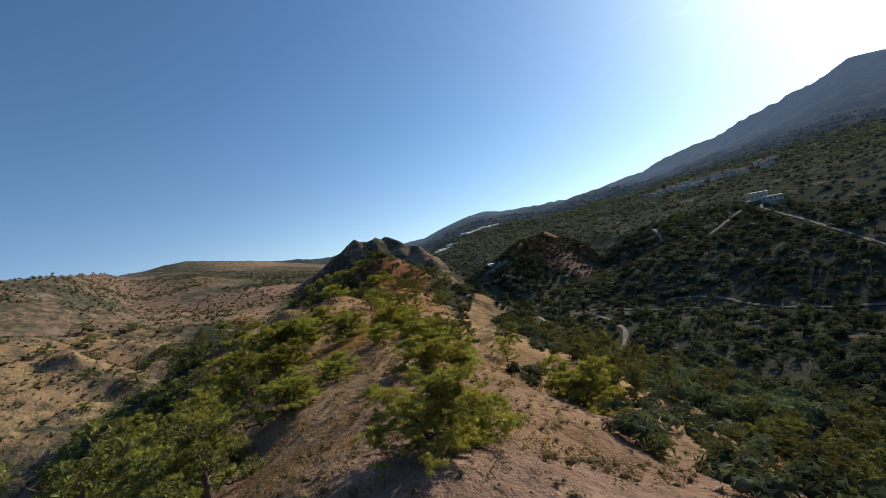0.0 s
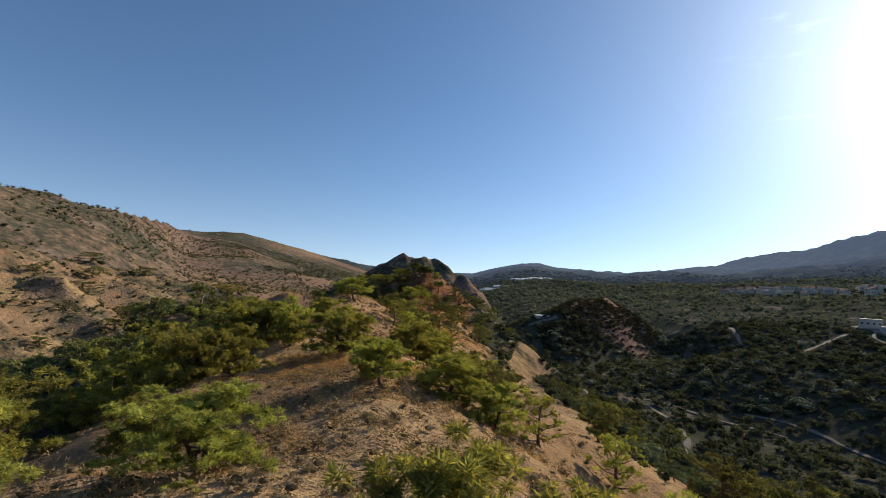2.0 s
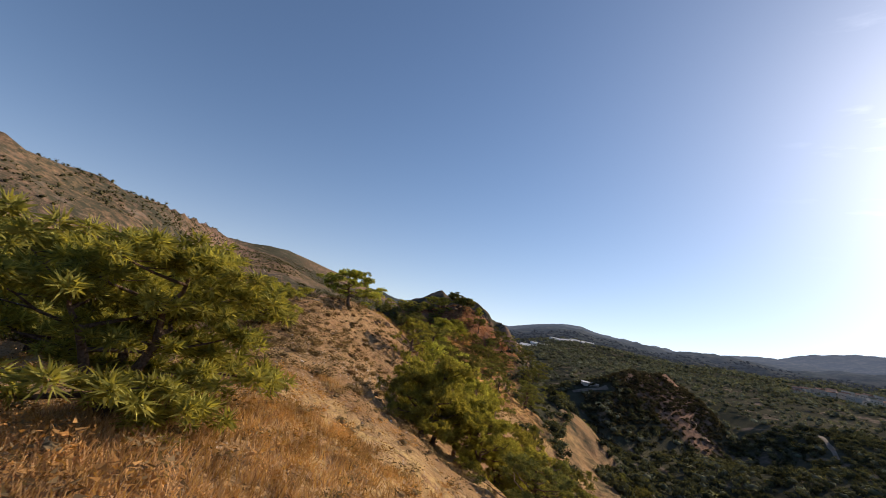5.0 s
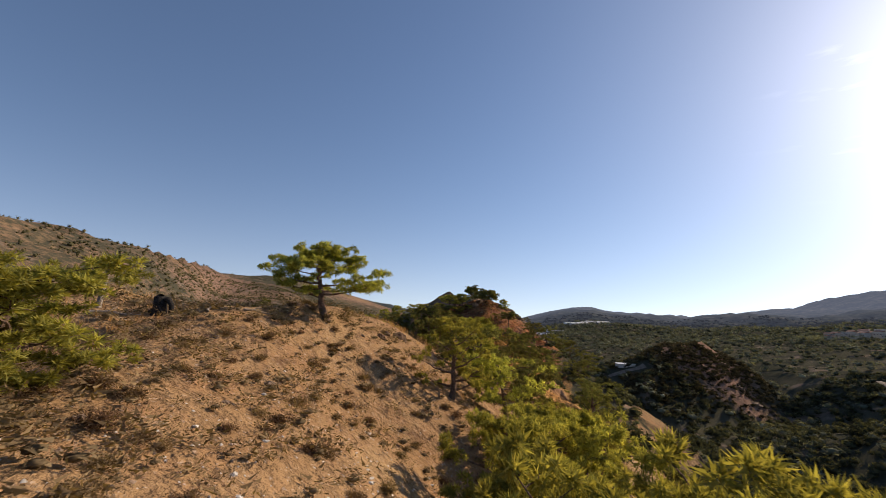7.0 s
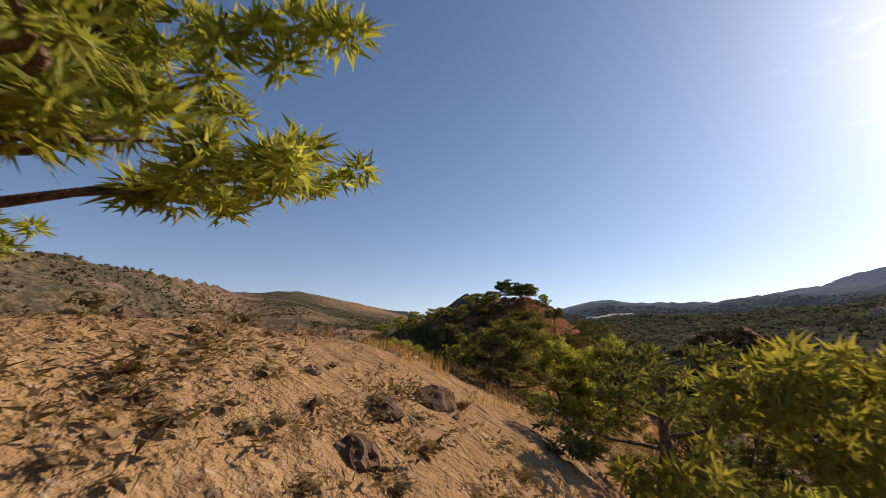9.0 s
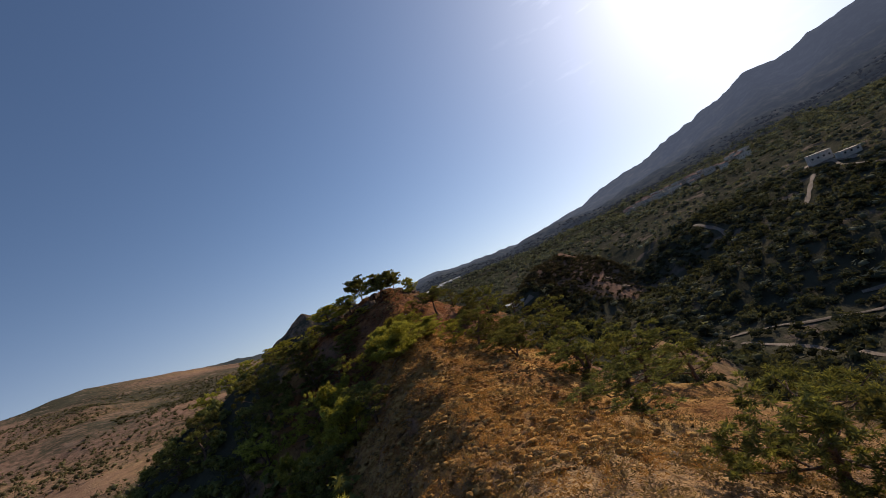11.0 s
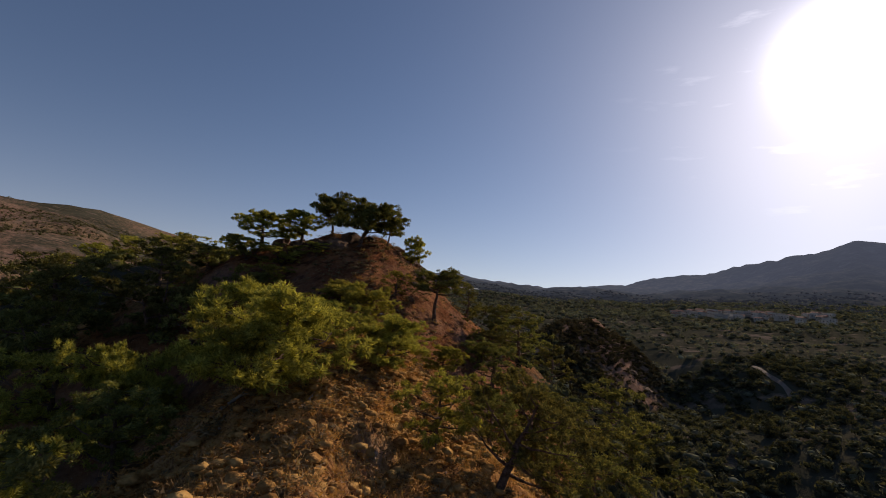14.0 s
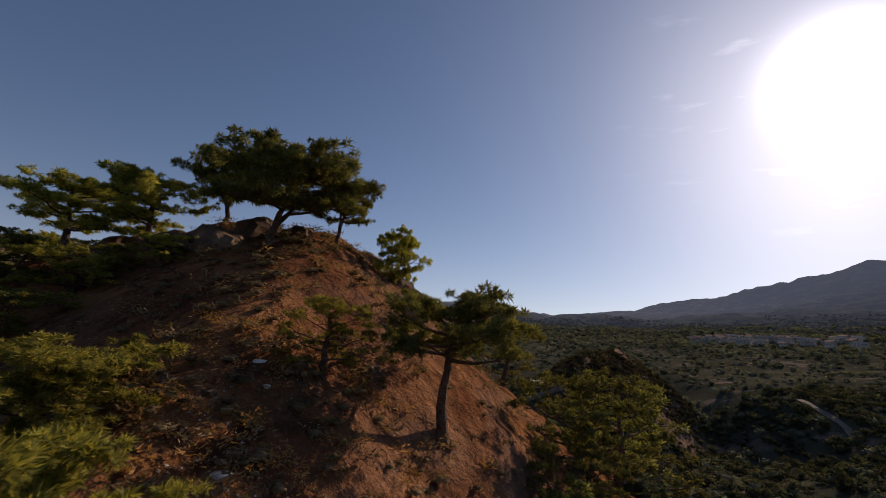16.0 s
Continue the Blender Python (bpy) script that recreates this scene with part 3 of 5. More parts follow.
# the far mountains, beyond the valley
bd_az = np.radians(np.arange(-14, 82, 0.35))
bd_r = np.concatenate([np.arange(1150, 2000, 28), np.arange(2000, 3300, 40)])
AA, RR = np.meshgrid(bd_az, bd_r)
BX, BY = ORIGIN[0] + RR * np.sin(AA), ORIGIN[1] + RR * np.cos(AA)
BZ = height(BX, BY) + 26 * smooth((RR - 1150) / 700) - 2 + 16 * (0.4 - 1.6 * np.abs(fbm(BX, BY, 150, 77, 6))) * smooth((RR - 1150) / 500)
bd = mesh_from("backdrop", np.stack([BX.ravel(), BY.ravel(), BZ.ravel()], 1), grid_faces(len(bd_az), len(bd_r)))
bd_cover = np.zeros((BX.size, 4), np.float32)
bd_cover[:, 0], bd_cover[:, 3] = 1, 1
bd.color_attributes.new("cover", "FLOAT_COLOR", "POINT").data.foreach_set("color", bd_cover.ravel())
# painted haze: the emission grows with distance
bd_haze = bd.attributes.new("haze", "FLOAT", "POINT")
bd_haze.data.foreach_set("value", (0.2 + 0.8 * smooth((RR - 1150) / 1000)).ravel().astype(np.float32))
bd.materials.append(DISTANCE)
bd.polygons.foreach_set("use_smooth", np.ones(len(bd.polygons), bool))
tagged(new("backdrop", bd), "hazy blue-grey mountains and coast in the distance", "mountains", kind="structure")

# the sea behind the coast
sea_me = mesh_from("sea", [(-2500, 2400, -30), (2500, 2400, -30), (2500, 4950, -30), (-2500, 4950, -30)], [(0, 1, 2, 3)])
sea_me.materials.append(SEA)
tagged(new("water", sea_me), "hazy blue sea beyond the hills", "sea", kind="structure")


def far_z(x, y):
    r_ = np.hypot(x - ORIGIN[0], y - ORIGIN[1])
    lift = 26 * smooth((r_ - 1150) / 700) - 2 + 16 * (0.4 - 1.6 * np.abs(fbm(x, y, 150, 77, 6))) * smooth((r_ - 1150) / 500)
    return height(x, y) + np.where(r_ > 1150, lift, 0)


SHEET = height(*np.meshgrid(xs, ys))


def sheet_z(x, y):
    """The level of the ground sheet itself, between its vertices."""
    i = np.clip(np.searchsorted(xs, x) - 1, 0, len(xs) - 2)
    j = np.clip(np.searchsorted(ys, y) - 1, 0, len(ys) - 2)
    u, v = (x - xs[i]) / (xs[i + 1] - xs[i]), (y - ys[j]) / (ys[j + 1] - ys[j])
    return (SHEET[j, i] * (1 - u) + SHEET[j, i + 1] * u) * (1 - v) + (SHEET[j + 1, i] * (1 - u) + SHEET[j + 1, i + 1] * u) * v


def ground_z(x, y):
    return float(sheet_z(np.array([float(x)]), np.array([float(y)]))[0])


# ---------------------------------------------------------------- plants: builders
def tube(path, radii, sides=6):
    """Vertices and quads of a tapering tube along a path."""
    path = [np.array(p, float) for p in path]
    verts, faces = [], []
    for i, (p, r) in enumerate(zip(path, radii)):
        d = path[min(i + 1, len(path) - 1)] - path[max(i - 1, 0)]
        d = d / (np.linalg.norm(d) + 1e-9)
        a = np.cross(d, (0.3, 0.9, 0.2))
        a = a / np.linalg.norm(a)
        b = np.cross(d, a)
        for k in range(sides):
            w = 2 * math.pi * k / sides
            verts.append(p + r * (math.cos(w) * a + math.sin(w) * b))
    for i in range(len(path) - 1):
        for k in range(sides):
            q = (k + 1) % sides
            faces.append((i * sides + k, i * sides + q, (i + 1) * sides + q, (i + 1) * sides + k))
    return verts, faces


def tuft(rng, centre, rx, rz, count, length, width):
    """A clump of needle sprays inside a flattened ball: loose triangles."""
    p = rng.normal(size=(count, 3))
    p /= np.linalg.norm(p, axis=1)[:, None]
    out = p.copy()
    p *= (rng.random(count) ** 0.45)[:, None]
    p[:, 2] = p[:, 2] * rz / rx
    p = p * rx + centre
    d = out * np.array([0.8, 0.8, 0.35]) + rng.normal(size=(count, 3)) * 0.6 + np.array([0, 0, 0.2])
    d /= np.linalg.norm(d, axis=1)[:, None]
    s = np.cross(d, rng.normal(size=(count, 3)))
    s /= np.linalg.norm(s, axis=1)[:, None] + 1e-9
    ln = (length * (0.6 + 0.8 * rng.random(count)))[:, None]
    wd = (width * (0.6 + 0.8 * rng.random(count)))[:, None]
    outer = np.stack([p - s * wd * 0.5, p + s * wd * 0.5, p + d * ln], 1).reshape(-1, 3)
    k = min(40, count // 10)                      # larger blades inside, added to block light within the clump
    q = centre + (p[:k] - centre) * 0.55
    iw = 0.085 if count > 200 else 0.14
    inner = np.stack([q - s[:k] * rx * iw, q + s[:k] * rx * iw, q + d[:k] * rx * np.array([2.8, 2.8, 2.0]) * iw], 1).reshape(-1, 3)
    return np.concatenate([outer, inner])


def tris_mesh(name, pts, mat):
    pts = np.concatenate(pts)
    me = mesh_from(name, pts, np.arange(len(pts)).reshape(-1, 3))
    me.materials.append(mat)
    return me


def puff(rng, centre, r, count, width):
    """One tuft of needles at a shoot's end: a bristling ball, longer above than below: loose triangles."""
    d = rng.normal(size=(count, 3))
    d[:, 2] = d[:, 2] * 0.8 + 0.25
    d /= np.linalg.norm(d, axis=1)[:, None]
    p = centre + d * r * (0.15 + 0.4 * rng.random(count))[:, None]
    way = d + rng.normal(size=(count, 3)) * 0.45
    way /= np.linalg.norm(way, axis=1)[:, None]
    s = np.cross(way, rng.normal(size=(count, 3)))
    s /= np.linalg.norm(s, axis=1)[:, None] + 1e-9
    ln = (r * (0.45 + 0.4 * rng.random(count)))[:, None]
    wd = (r * width * (0.7 + 0.6 * rng.random(count)))[:, None]
    return np.stack([p - s * wd, p + s * wd, p + way * ln], 1).reshape(-1, 3)


def pine(seed, tall, spread, flat=0.5, bare=0.3, lean=(0, 0), limbs=13, pads=3, puffs=8, blades=46, mat=None, forks=1, width=0.13, size=1.0):
    """A red pine: bent trunk that may fork, spreading limbs, and flat pads of needle tufts with gaps between them. Returns an Empty with trunk and crown."""
    rng = np.random.default_rng(seed)
    verts, faces, leaf, leaders = [], [], [], []

    def limb(path, radii, sides):
        vs, fs = tube(path, radii, sides)
        o = len(verts)
        verts.extend(vs)
        faces.extend([tuple(x + o for x in g) for g in fs])

    bend = rng.normal(size=2) * 0.05 * tall
    fork = 1.0 if forks == 1 else max(bare * 0.6, 0.1)

    def stem(u):
        return np.array([lean[0] * u * tall + bend[0] * math.sin(u * 3), lean[1] * u * tall + bend[1] * math.sin(u * 2.4), -0.3 + u * (tall * 0.88 + 0.3)])

    n = 8
    foot = [stem(fork * i / (n - 1)) + rng.normal(size=3) * np.array([0.01, 0.01, 0]) * tall for i in range(n)]
    limb(foot, [tall * 0.036 * (1.25 - 1.0 * fork * i / (n - 1)) * (1.4 if i == 0 else 1) for i in range(n)], 8)
    if forks == 1:
        leaders.append(foot)
    for k in range(forks if forks > 1 else 0):
        a = k * 6.283 / forks + rng.normal() * 0.4
        out = np.array([math.cos(a), math.sin(a), 0]) * spread * (0.16 + 0.10 * rng.random())
        path = [foot[-1] + (stem(fork + (1 - fork) * v * (1 - 0.12 * k)) - foot[-1]) + out * v ** 0.8 + rng.normal(size=3) * 0.012 * tall for v in np.linspace(0, 1, 7)]
        path[0] = foot[-1]
        limb(path, [tall * 0.026 * (1.15 - 1.0 * v) for v in np.linspace(0, 1, 7)], 7)
        leaders.append(path)
    for i in range(limbs):
        q = (i + 0.5) / limbs
        line = leaders[i % len(leaders)]
        u = (bare + (1 - bare) * q - (fork if forks > 1 else 0)) / ((1 - fork) if forks > 1 else 1)
        u = min(max(u, 0.02), 0.985) * (len(line) - 1)
        k = min(int(u), len(line) - 2)
        base = np.array(line[k]) * (1 - u + k) + np.array(line[k + 1]) * (u - k)
        ang = i * 2.4 + rng.normal() * 0.5
        prof = max(math.sin(math.pi * min(1, 0.3 + 0.62 * q)) ** 0.6, 0.42) * (0.72 + 0.5 * rng.random())
        L = spread * 0.5 * prof * (0.86 if forks > 1 else 1.0)
        d = np.array([math.cos(ang), math.sin(ang), (0.12 + 0.6 * q) * (1 - 0.5 * flat) + rng.normal() * 0.08])
        m = 6
        path = [base + d * L * v + np.array([rng.normal() * 0.04, rng.normal() * 0.04, 0.12 * v * v - 0.05 * math.sin(3 * v)]) * L for v in np.linspace(0, 1, m)]
        path[0] = base
        r0 = tall * 0.015 * (1.25 - 0.7 * q)
        limb(path, [r0 * (1 - 0.8 * v) for v in np.linspace(0, 1, m)], 5)
        for j in range(pads):
            v = min(1.0, 0.45 + 0.6 * (j + 0.6 * rng.random()) / pads) * (m - 1)
            k = min(int(v), m - 2)
            on = np.array(path[k]) * (1 - v + k) + np.array(path[k + 1]) * (v - k)
            side = rng.normal(size=3) * np.array([0.13, 0.13, 0.02]) * spread * (0.4 if j == pads - 1 else 1.0)
            mid = on + side + np.array([0, 0, 0.025 * tall])
            limb([on, (on + mid) / 2 + rng.normal(size=3) * 0.03, mid], [r0 * 0.45, r0 * 0.3, r0 * 0.15], 3)
            rp = size * spread * (0.075 + 0.04 * rng.random())
            for _ in range(puffs):
                w = rng.normal(size=3) * np.array([0.62, 0.62, 0.2])
                leaf.append(puff(rng, mid + w * rp, rp * (0.42 + 0.2 * rng.random()), blades, width))
    for line in leaders:
        for j in range(max(2, pads)):
            mid = np.array(line[-1]) + rng.normal(size=3) * np.array([0.09, 0.09, 0.02]) * spread
            rp = size * spread * (0.07 + 0.035 * rng.random())
            for _ in range(puffs):
                leaf.append(puff(rng, mid + rng.normal(size=3) * np.array([0.6, 0.6, 0.25]) * rp, rp * (0.42 + 0.2 * rng.random()), blades, width))
    me = mesh_from("trunk", verts, faces)
    me.materials.append(BARK)
    me.polygons.foreach_set("use_smooth", np.ones(len(me.polygons), bool))
    root = new("pine_tree")
    a = new("trunk", me)
    c = new("crown", tris_mesh("crown", leaf, mat or NEEDLES))
    a.parent, c.parent = root, root
    return tagged(root, "", "tree")


def crest_x(y):
    return float(np.interp(y, [p[1] for p in MAIN_RIDGE], [p[0] for p in MAIN_RIDGE]))


def part(name, me, material_, parent, label=""):
    o = new(name, me)
    if material_ is not None and not me.materials:
        me.materials.append(material_)
    o.parent = parent
    if label:
        o["label"] = label
    return o


# ---------------------------------------------------------------- pines: a few shapes, then copies
SHAPES = ((11, 6.6, 0.7, 0.22, (0.05, 0.02), 14, 2), (12, 5.4, 0.5, 0.25, (-0.08, 0.03), 13, 1), (13, 5.0, 0.9, 0.48, (0.10, -0.05), 12, 1),
          (14, 4.4, 0.3, 0.15, (0.0, 0.04), 15, 1), (15, 6.0, 0.8, 0.12, (0.03, 0.06), 14, 2), (16, 5.6, 0.9, 0.40, (0.16, 0.0), 12, 1))
PINES = [pine(k, 5.0, sp, fl, ba, le, li, 3, 7, 44, forks=fo) for k, sp, fl, ba, le, li, fo in SHAPES]
SPREADS = [k[1] for k in SHAPES]
FINE = [pine(31, 5.0, 6.6, 0.9, 0.14, (0.05, 0.02), 18, 4, 8, 74, forks=3, width=0.085, size=0.95), pine(32, 5.0, 6.0, 0.7, 0.14, (-0.03, 0.05), 19, 4, 8, 74, forks=2, width=0.085, size=0.95),
        pine(33, 5.0, 5.6, 0.9, 0.36, (0.12, 0.0), 16, 4, 8, 74, width=0.085, size=0.95), pine(34, 5.0, 5.2, 1.0, 0.5, (0.07, 0.03), 16, 4, 9, 74, SHADED_NEEDLES, 2, 0.085), pine(35, 5.0, 6.4, 0.95, 0.44, (0.03, 0.02), 19, 4, 9, 74, SHADED_NEEDLES, 2, 0.085),
        pine(36, 5.0, 5.0, 0.95, 0.64, (0.12, 0.0), 15, 4, 8, 70, SHADED_NEEDLES, 1, 0.085, 0.9)]
FINE_SPREADS = [6.6, 6.0, 5.6, 5.2, 6.4, 5.0]
DARKS = [pine(k, 5.0, sp, fl, ba, le, li, 3, 7, 44, SHADED_NEEDLES, fo) for k, sp, fl, ba, le, li, fo in (SHAPES[0], SHAPES[1], SHAPES[3], SHAPES[4])]
DARK_SPREADS = [6.6, 5.4, 4.4, 6.0]
LOWS = [pine(k, 5.0, sp, fl, ba, le, 11, 3, 5, 30, SHADED_NEEDLES, 1, 0.18, 1.2) for k, sp, fl, ba, le in (
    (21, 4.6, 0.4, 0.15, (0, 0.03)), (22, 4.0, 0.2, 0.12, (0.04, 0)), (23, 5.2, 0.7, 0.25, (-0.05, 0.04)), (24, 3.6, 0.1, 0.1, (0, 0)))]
LOW_SPREADS = [4.6, 4.0, 5.2, 3.6]
PLANTED = []


def plant(src, spread, x, y, tall, wide, turn, label, group, tilt=0.0):
    """A copy of a pine shape, its base on the ground; tilt leans it to the right."""
    c = copy_thing(src, Matrix.Translation((x, y, ground_z(x, y) - 0.05)) @ Matrix.Rotation(tilt, 4, "Y") @ Matrix.Rotation(turn, 4, "Z"))
    w = wide / spread
    c.scale = (w, w, tall / 5.0)
    PLANTED.append((x, y, wide / 2))
    return tagged(c, label, "tree", group)


SLOPE = "yellow-green pine with a low spreading crown on scree"
GULLY = "dark green pine in the shaded gully below the ridge"
SUMMIT = "flat-topped pine with a bare crooked trunk on the rocky summit"
CRESTP = "small yellow-green pine on the dry grassy crest"
# x, y, height, crown width, shape, label
CHOSEN = [
    # the first crest
    (-0.7, 15.8, 2.3, 3.6, 11, SLOPE), (0.9, 17.4, 1.9, 2.8, 10, SLOPE), (15.5, 24, 1.5, 3.0, 0, GULLY), (20, 30, 2.2, 4.0, 4, GULLY), (24, 25, 2.4, 4.8, 0, GULLY), (30, 31, 3.6, 5.6, 4, GULLY), (12.6, 25.5, 1.2, 2.2, 1, GULLY), (34, 40, 4.4, 6, 1, GULLY), (13.5, 36.5, 4.2, 6.6, 10, "round-crowned pine with a bare leaning trunk on pink scree"), (1.4, 34.6, 2.7, 4.6, 11, SLOPE), (3.6, 36.2, 2.3, 3.8, 10, SLOPE),
    (-6.0, 42.4, 2.2, 3.8, 11, SLOPE), (-10.8, 48.3, 2.4, 3.4, 10, SLOPE), (-9.3, 37.0, 2.8, 4.6, 10, SLOPE), (-21, 52, 4.8, 5.4, 11, SLOPE), (-19.5, 40, 5, 6, 4, GULLY), (-14.6, 32.0, 4.0, 6.0, 11, SLOPE), (-20, 30, 4.2, 6.6, 4, SLOPE),
    (-15.7, 62.6, 3.8, 4.6, 10, SLOPE), (-13.7, 64.8, 3.9, 4.6, 11, SLOPE), (-19.5, 68.8, 5.2, 5.6, 4, GULLY), (-6.8, 73.2, 4.4, 7.2, 10, "wide old pine with forked trunk on golden ground"),
    (-1.6, 51.9, 2.3, 3.0, 12, "thin pine with a pale twisted trunk on the crest"), (1.9, 54.4, 2.5, 4.4, 11, SLOPE), (4.6, 53.4, 2.5, 3.8, 10, SLOPE), (7.5, 54.6, 2.8, 2.2, 3, CRESTP), (13.0, 56.5, 3.4, 3.0, 3, CRESTP), (24, 54, 5.4, 8, 0, GULLY),
    (20, 44, 4.6, 6, 1, GULLY), (28, 62, 4.6, 6, 1, GULLY), (-14.6, 84.3, 4.8, 5.0, 4, GULLY), (-13.7, 81, 4.0, 4.4, 10, SLOPE), (-31.9, 110, 4.0, 5.4, 1, GULLY), (-22, 79, 4.8, 6.4, 4, GULLY), (0.0, 92.8, 5.0, 5.4, 11, SLOPE), (-2.0, 53.6, 2.0, 2.6, 11, SLOPE), (-22, 69, 5.0, 7, 0, GULLY), (-25, 71, 5.4, 7, 4, GULLY),
    (-30.5, 76, 5.6, 7, 3, GULLY), (-42, 73, 6.5, 10, 4, GULLY), (-25.5, 80.5, 6.4, 8, 1, GULLY), (-33, 64, 5, 8, 0, GULLY), (-24, 58, 5, 8, 1, GULLY), (-29, 50, 5, 8, 4, GULLY), (-25.5, 86.5, 5.0, 7, 4, GULLY),
    (8.5, 73, 3.0, 3.8, 1, SLOPE), (12, 80, 4, 4.6, 0, SLOPE), (17, 68, 3.6, 4.2, 1, SLOPE), (2.8, 99.5, 4.6, 5.2, 12, SLOPE), (12, 106, 6.6, 6.3, 3, GULLY), (-17.5, 87.0, 4.2, 7.0, 10, GULLY), (-19.6, 86.5, 6.0, 8.5, 10, GULLY),
    # the pine hill
    (-13.1, 95.5, 3.3, 5.2, 11, CRESTP),
    (-1.5, 103, 4.0, 3.8, 12, SLOPE), (-0.3, 99.8, 4.2, 4.2, 11, SLOPE), (0.8, 95.6, 4.4, 5, 12, SLOPE), (4.5, 95, 4.4, 5.4, 11, SLOPE), (6.5, 98, 4.4, 6, 10, SLOPE),
    (-3.2, 114, 4.6, 3.8, 3, SLOPE), (1.2, 108, 4.4, 5, 12, SLOPE), (4.2, 112, 4.8, 6, 0, SLOPE), (8, 104, 5, 6, 4, SLOPE), (0.5, 118, 4.6, 5, 5, SLOPE),
    (-4.9, 131, 3.5, 5.0, 11, "wide low pine hanging over the edge of the crest"), (1, 137, 3.8, 5.4, 0, SLOPE), (-1.4, 134.6, 4.6, 5.4, 10, SLOPE), (-12.4, 138.8, 5.2, 4.4, 12, GULLY), (-15.5, 141, 6.4, 5.4, 10, GULLY), (-11.8, 149.4, 6.4, 5.0, 11, GULLY), (3.4, 144, 3.6, 5.2, 11, SLOPE), (9, 160, 3.8, 7.6, 11, SLOPE), (4, 130, 4.4, 6, 1, SLOPE), (7, 122, 5, 6, 0, SLOPE),
    (-24, 119, 2.4, 4.2, 4, CRESTP), (-30, 112, 2.2, 3.6, 4, CRESTP), (-15, 142, 3.4, 6, 4, SLOPE), (-18, 149, 4, 6, 1, GULLY), (-13.5, 152, 3.4, 5, 0, GULLY),
    # the golden slope and the summit
    (4.2, 212.4, 4.3, 6.2, 14, SUMMIT), (1.7, 216.4, 4.2, 4.0, 14, SUMMIT), (-4.9, 216.3, 3.8, 5.6, 12, SUMMIT), (-1.3, 215.3, 3.4, 4.6, 12, SUMMIT),
    (-2.6, 212.6, 2.0, 4.4, 4, GULLY), (-6.0, 213.8, 2.2, 4.8, 4, GULLY), (0.4, 212.2, 1.4, 3.2, 1, GULLY), (-9.6, 216.4, 2.4, 5, 0, GULLY), (-3.8, 209.6, 2.2, 4.4, 1, GULLY),
    (7.1, 213.4, 3.2, 2.8, 13, SUMMIT), (10.4, 216, 3.1, 2.8, 10, "bushy dark pine on the summit's bare shoulder"), (10.9, 205.8, 4.3, 4.6, 15, "lone umbrella pine with a leaning trunk below the summit"),
    (-9, 221, 3, 4, 2, SUMMIT), (-13, 224.5, 3.2, 4, 5, SUMMIT), (-17, 228, 3.4, 4.2, 2, SUMMIT), (-21, 231, 3.6, 4.4, 5, SUMMIT), (-26, 234, 3.6, 4, 2, SUMMIT), (-32, 238.5, 4, 5, 0, SUMMIT),
    (-0.7, 186.4, 4.2, 6.2, 10, SLOPE), (4.1, 189.7, 2.4, 3.7, 11, SLOPE), (1.0, 193.6, 2.8, 4.8, 10, SLOPE), (6.4, 194, 2.0, 2.8, 12, SLOPE), (8.9, 195.8, 2.2, 2.4, 12, SLOPE), (4.2, 197, 2.6, 3.4, 11, SLOPE), (-9.2, 198, 6.6, 6.0, 10, GULLY), (-16.6, 205.8, 5.6, 6.4, 11, GULLY), (-15.6, 191.8, 6.8, 6.0, 10, GULLY), (-5.8, 180.7, 3.8, 4.6, 11, GULLY), (-8.6, 184, 5.2, 5.4, 10, GULLY), (5.7, 184.3, 2.6, 3.1, 1, SLOPE), (9.6, 177.8, 3.3, 5.6, 10, SLOPE),
    (13.2, 185.6, 3, 3.8, 4, SLOPE), (19.5, 198.8, 4.6, 7, 0, SLOPE), (-10.4, 206.7, 5.4, 6.4, 4, GULLY), (-14, 200.5, 5.6, 6.4, 1, GULLY), (-18, 209, 7, 8.6, 0, GULLY),
    (-20, 202, 5.4, 7.2, 4, GULLY), (2.4, 202, 1.9, 3.4, 11, CRESTP), (7, 205, 2.1, 2.4, 3, CRESTP), (-0.6, 198.6, 3.0, 4.4, 11, SLOPE), (23.6, 178.6, 6.2, 9, 0, SLOPE),
    (13.5, 172.6, 4.6, 8, 4, SLOPE), (-4.5, 200, 3.8, 4.4, 1, SLOPE),
    (-6, 190, 3.6, 4.6, 4, GULLY), (-11, 192, 4.4, 6, 0, GULLY), (-12, 180, 4.2, 6, 4, GULLY), (15, 193, 4, 5, 1, SLOPE), (18, 210, 4.2, 5, 0, SLOPE), (15, 202, 3.8, 4.6, 4, SLOPE), (14.6, 204, 2.4, 3.4, 1, SLOPE),
    (11.8, 194.6, 2.6, 3.4, 0, SLOPE), (16.4, 197.6, 3.6, 4.6, 4, SLOPE), (10.6, 190.5, 2.2, 2.8, 3, SLOPE), (-4.6, 207.5, 3.2, 4, 0, GULLY),
    (-21, 93.5, 4.0, 6.5, 4, SLOPE), (-28, 97, 4.4, 7, 0, SLOPE), (6, 87, 3.4, 5, 1, SLOPE), (10, 91, 4, 5.5, 0, SLOPE), (12.5, 98, 4.6, 6, 4, SLOPE), (14, 112, 5, 6, 1, SLOPE), (10.5, 117, 4.6, 5.5, 0, SLOPE),
    (-30, 84, 5, 7, 4, SLOPE), (-35, 78, 5, 8, 0, SLOPE),
    (16.2, 206.6, 2.6, 3.6, 0, GULLY)]
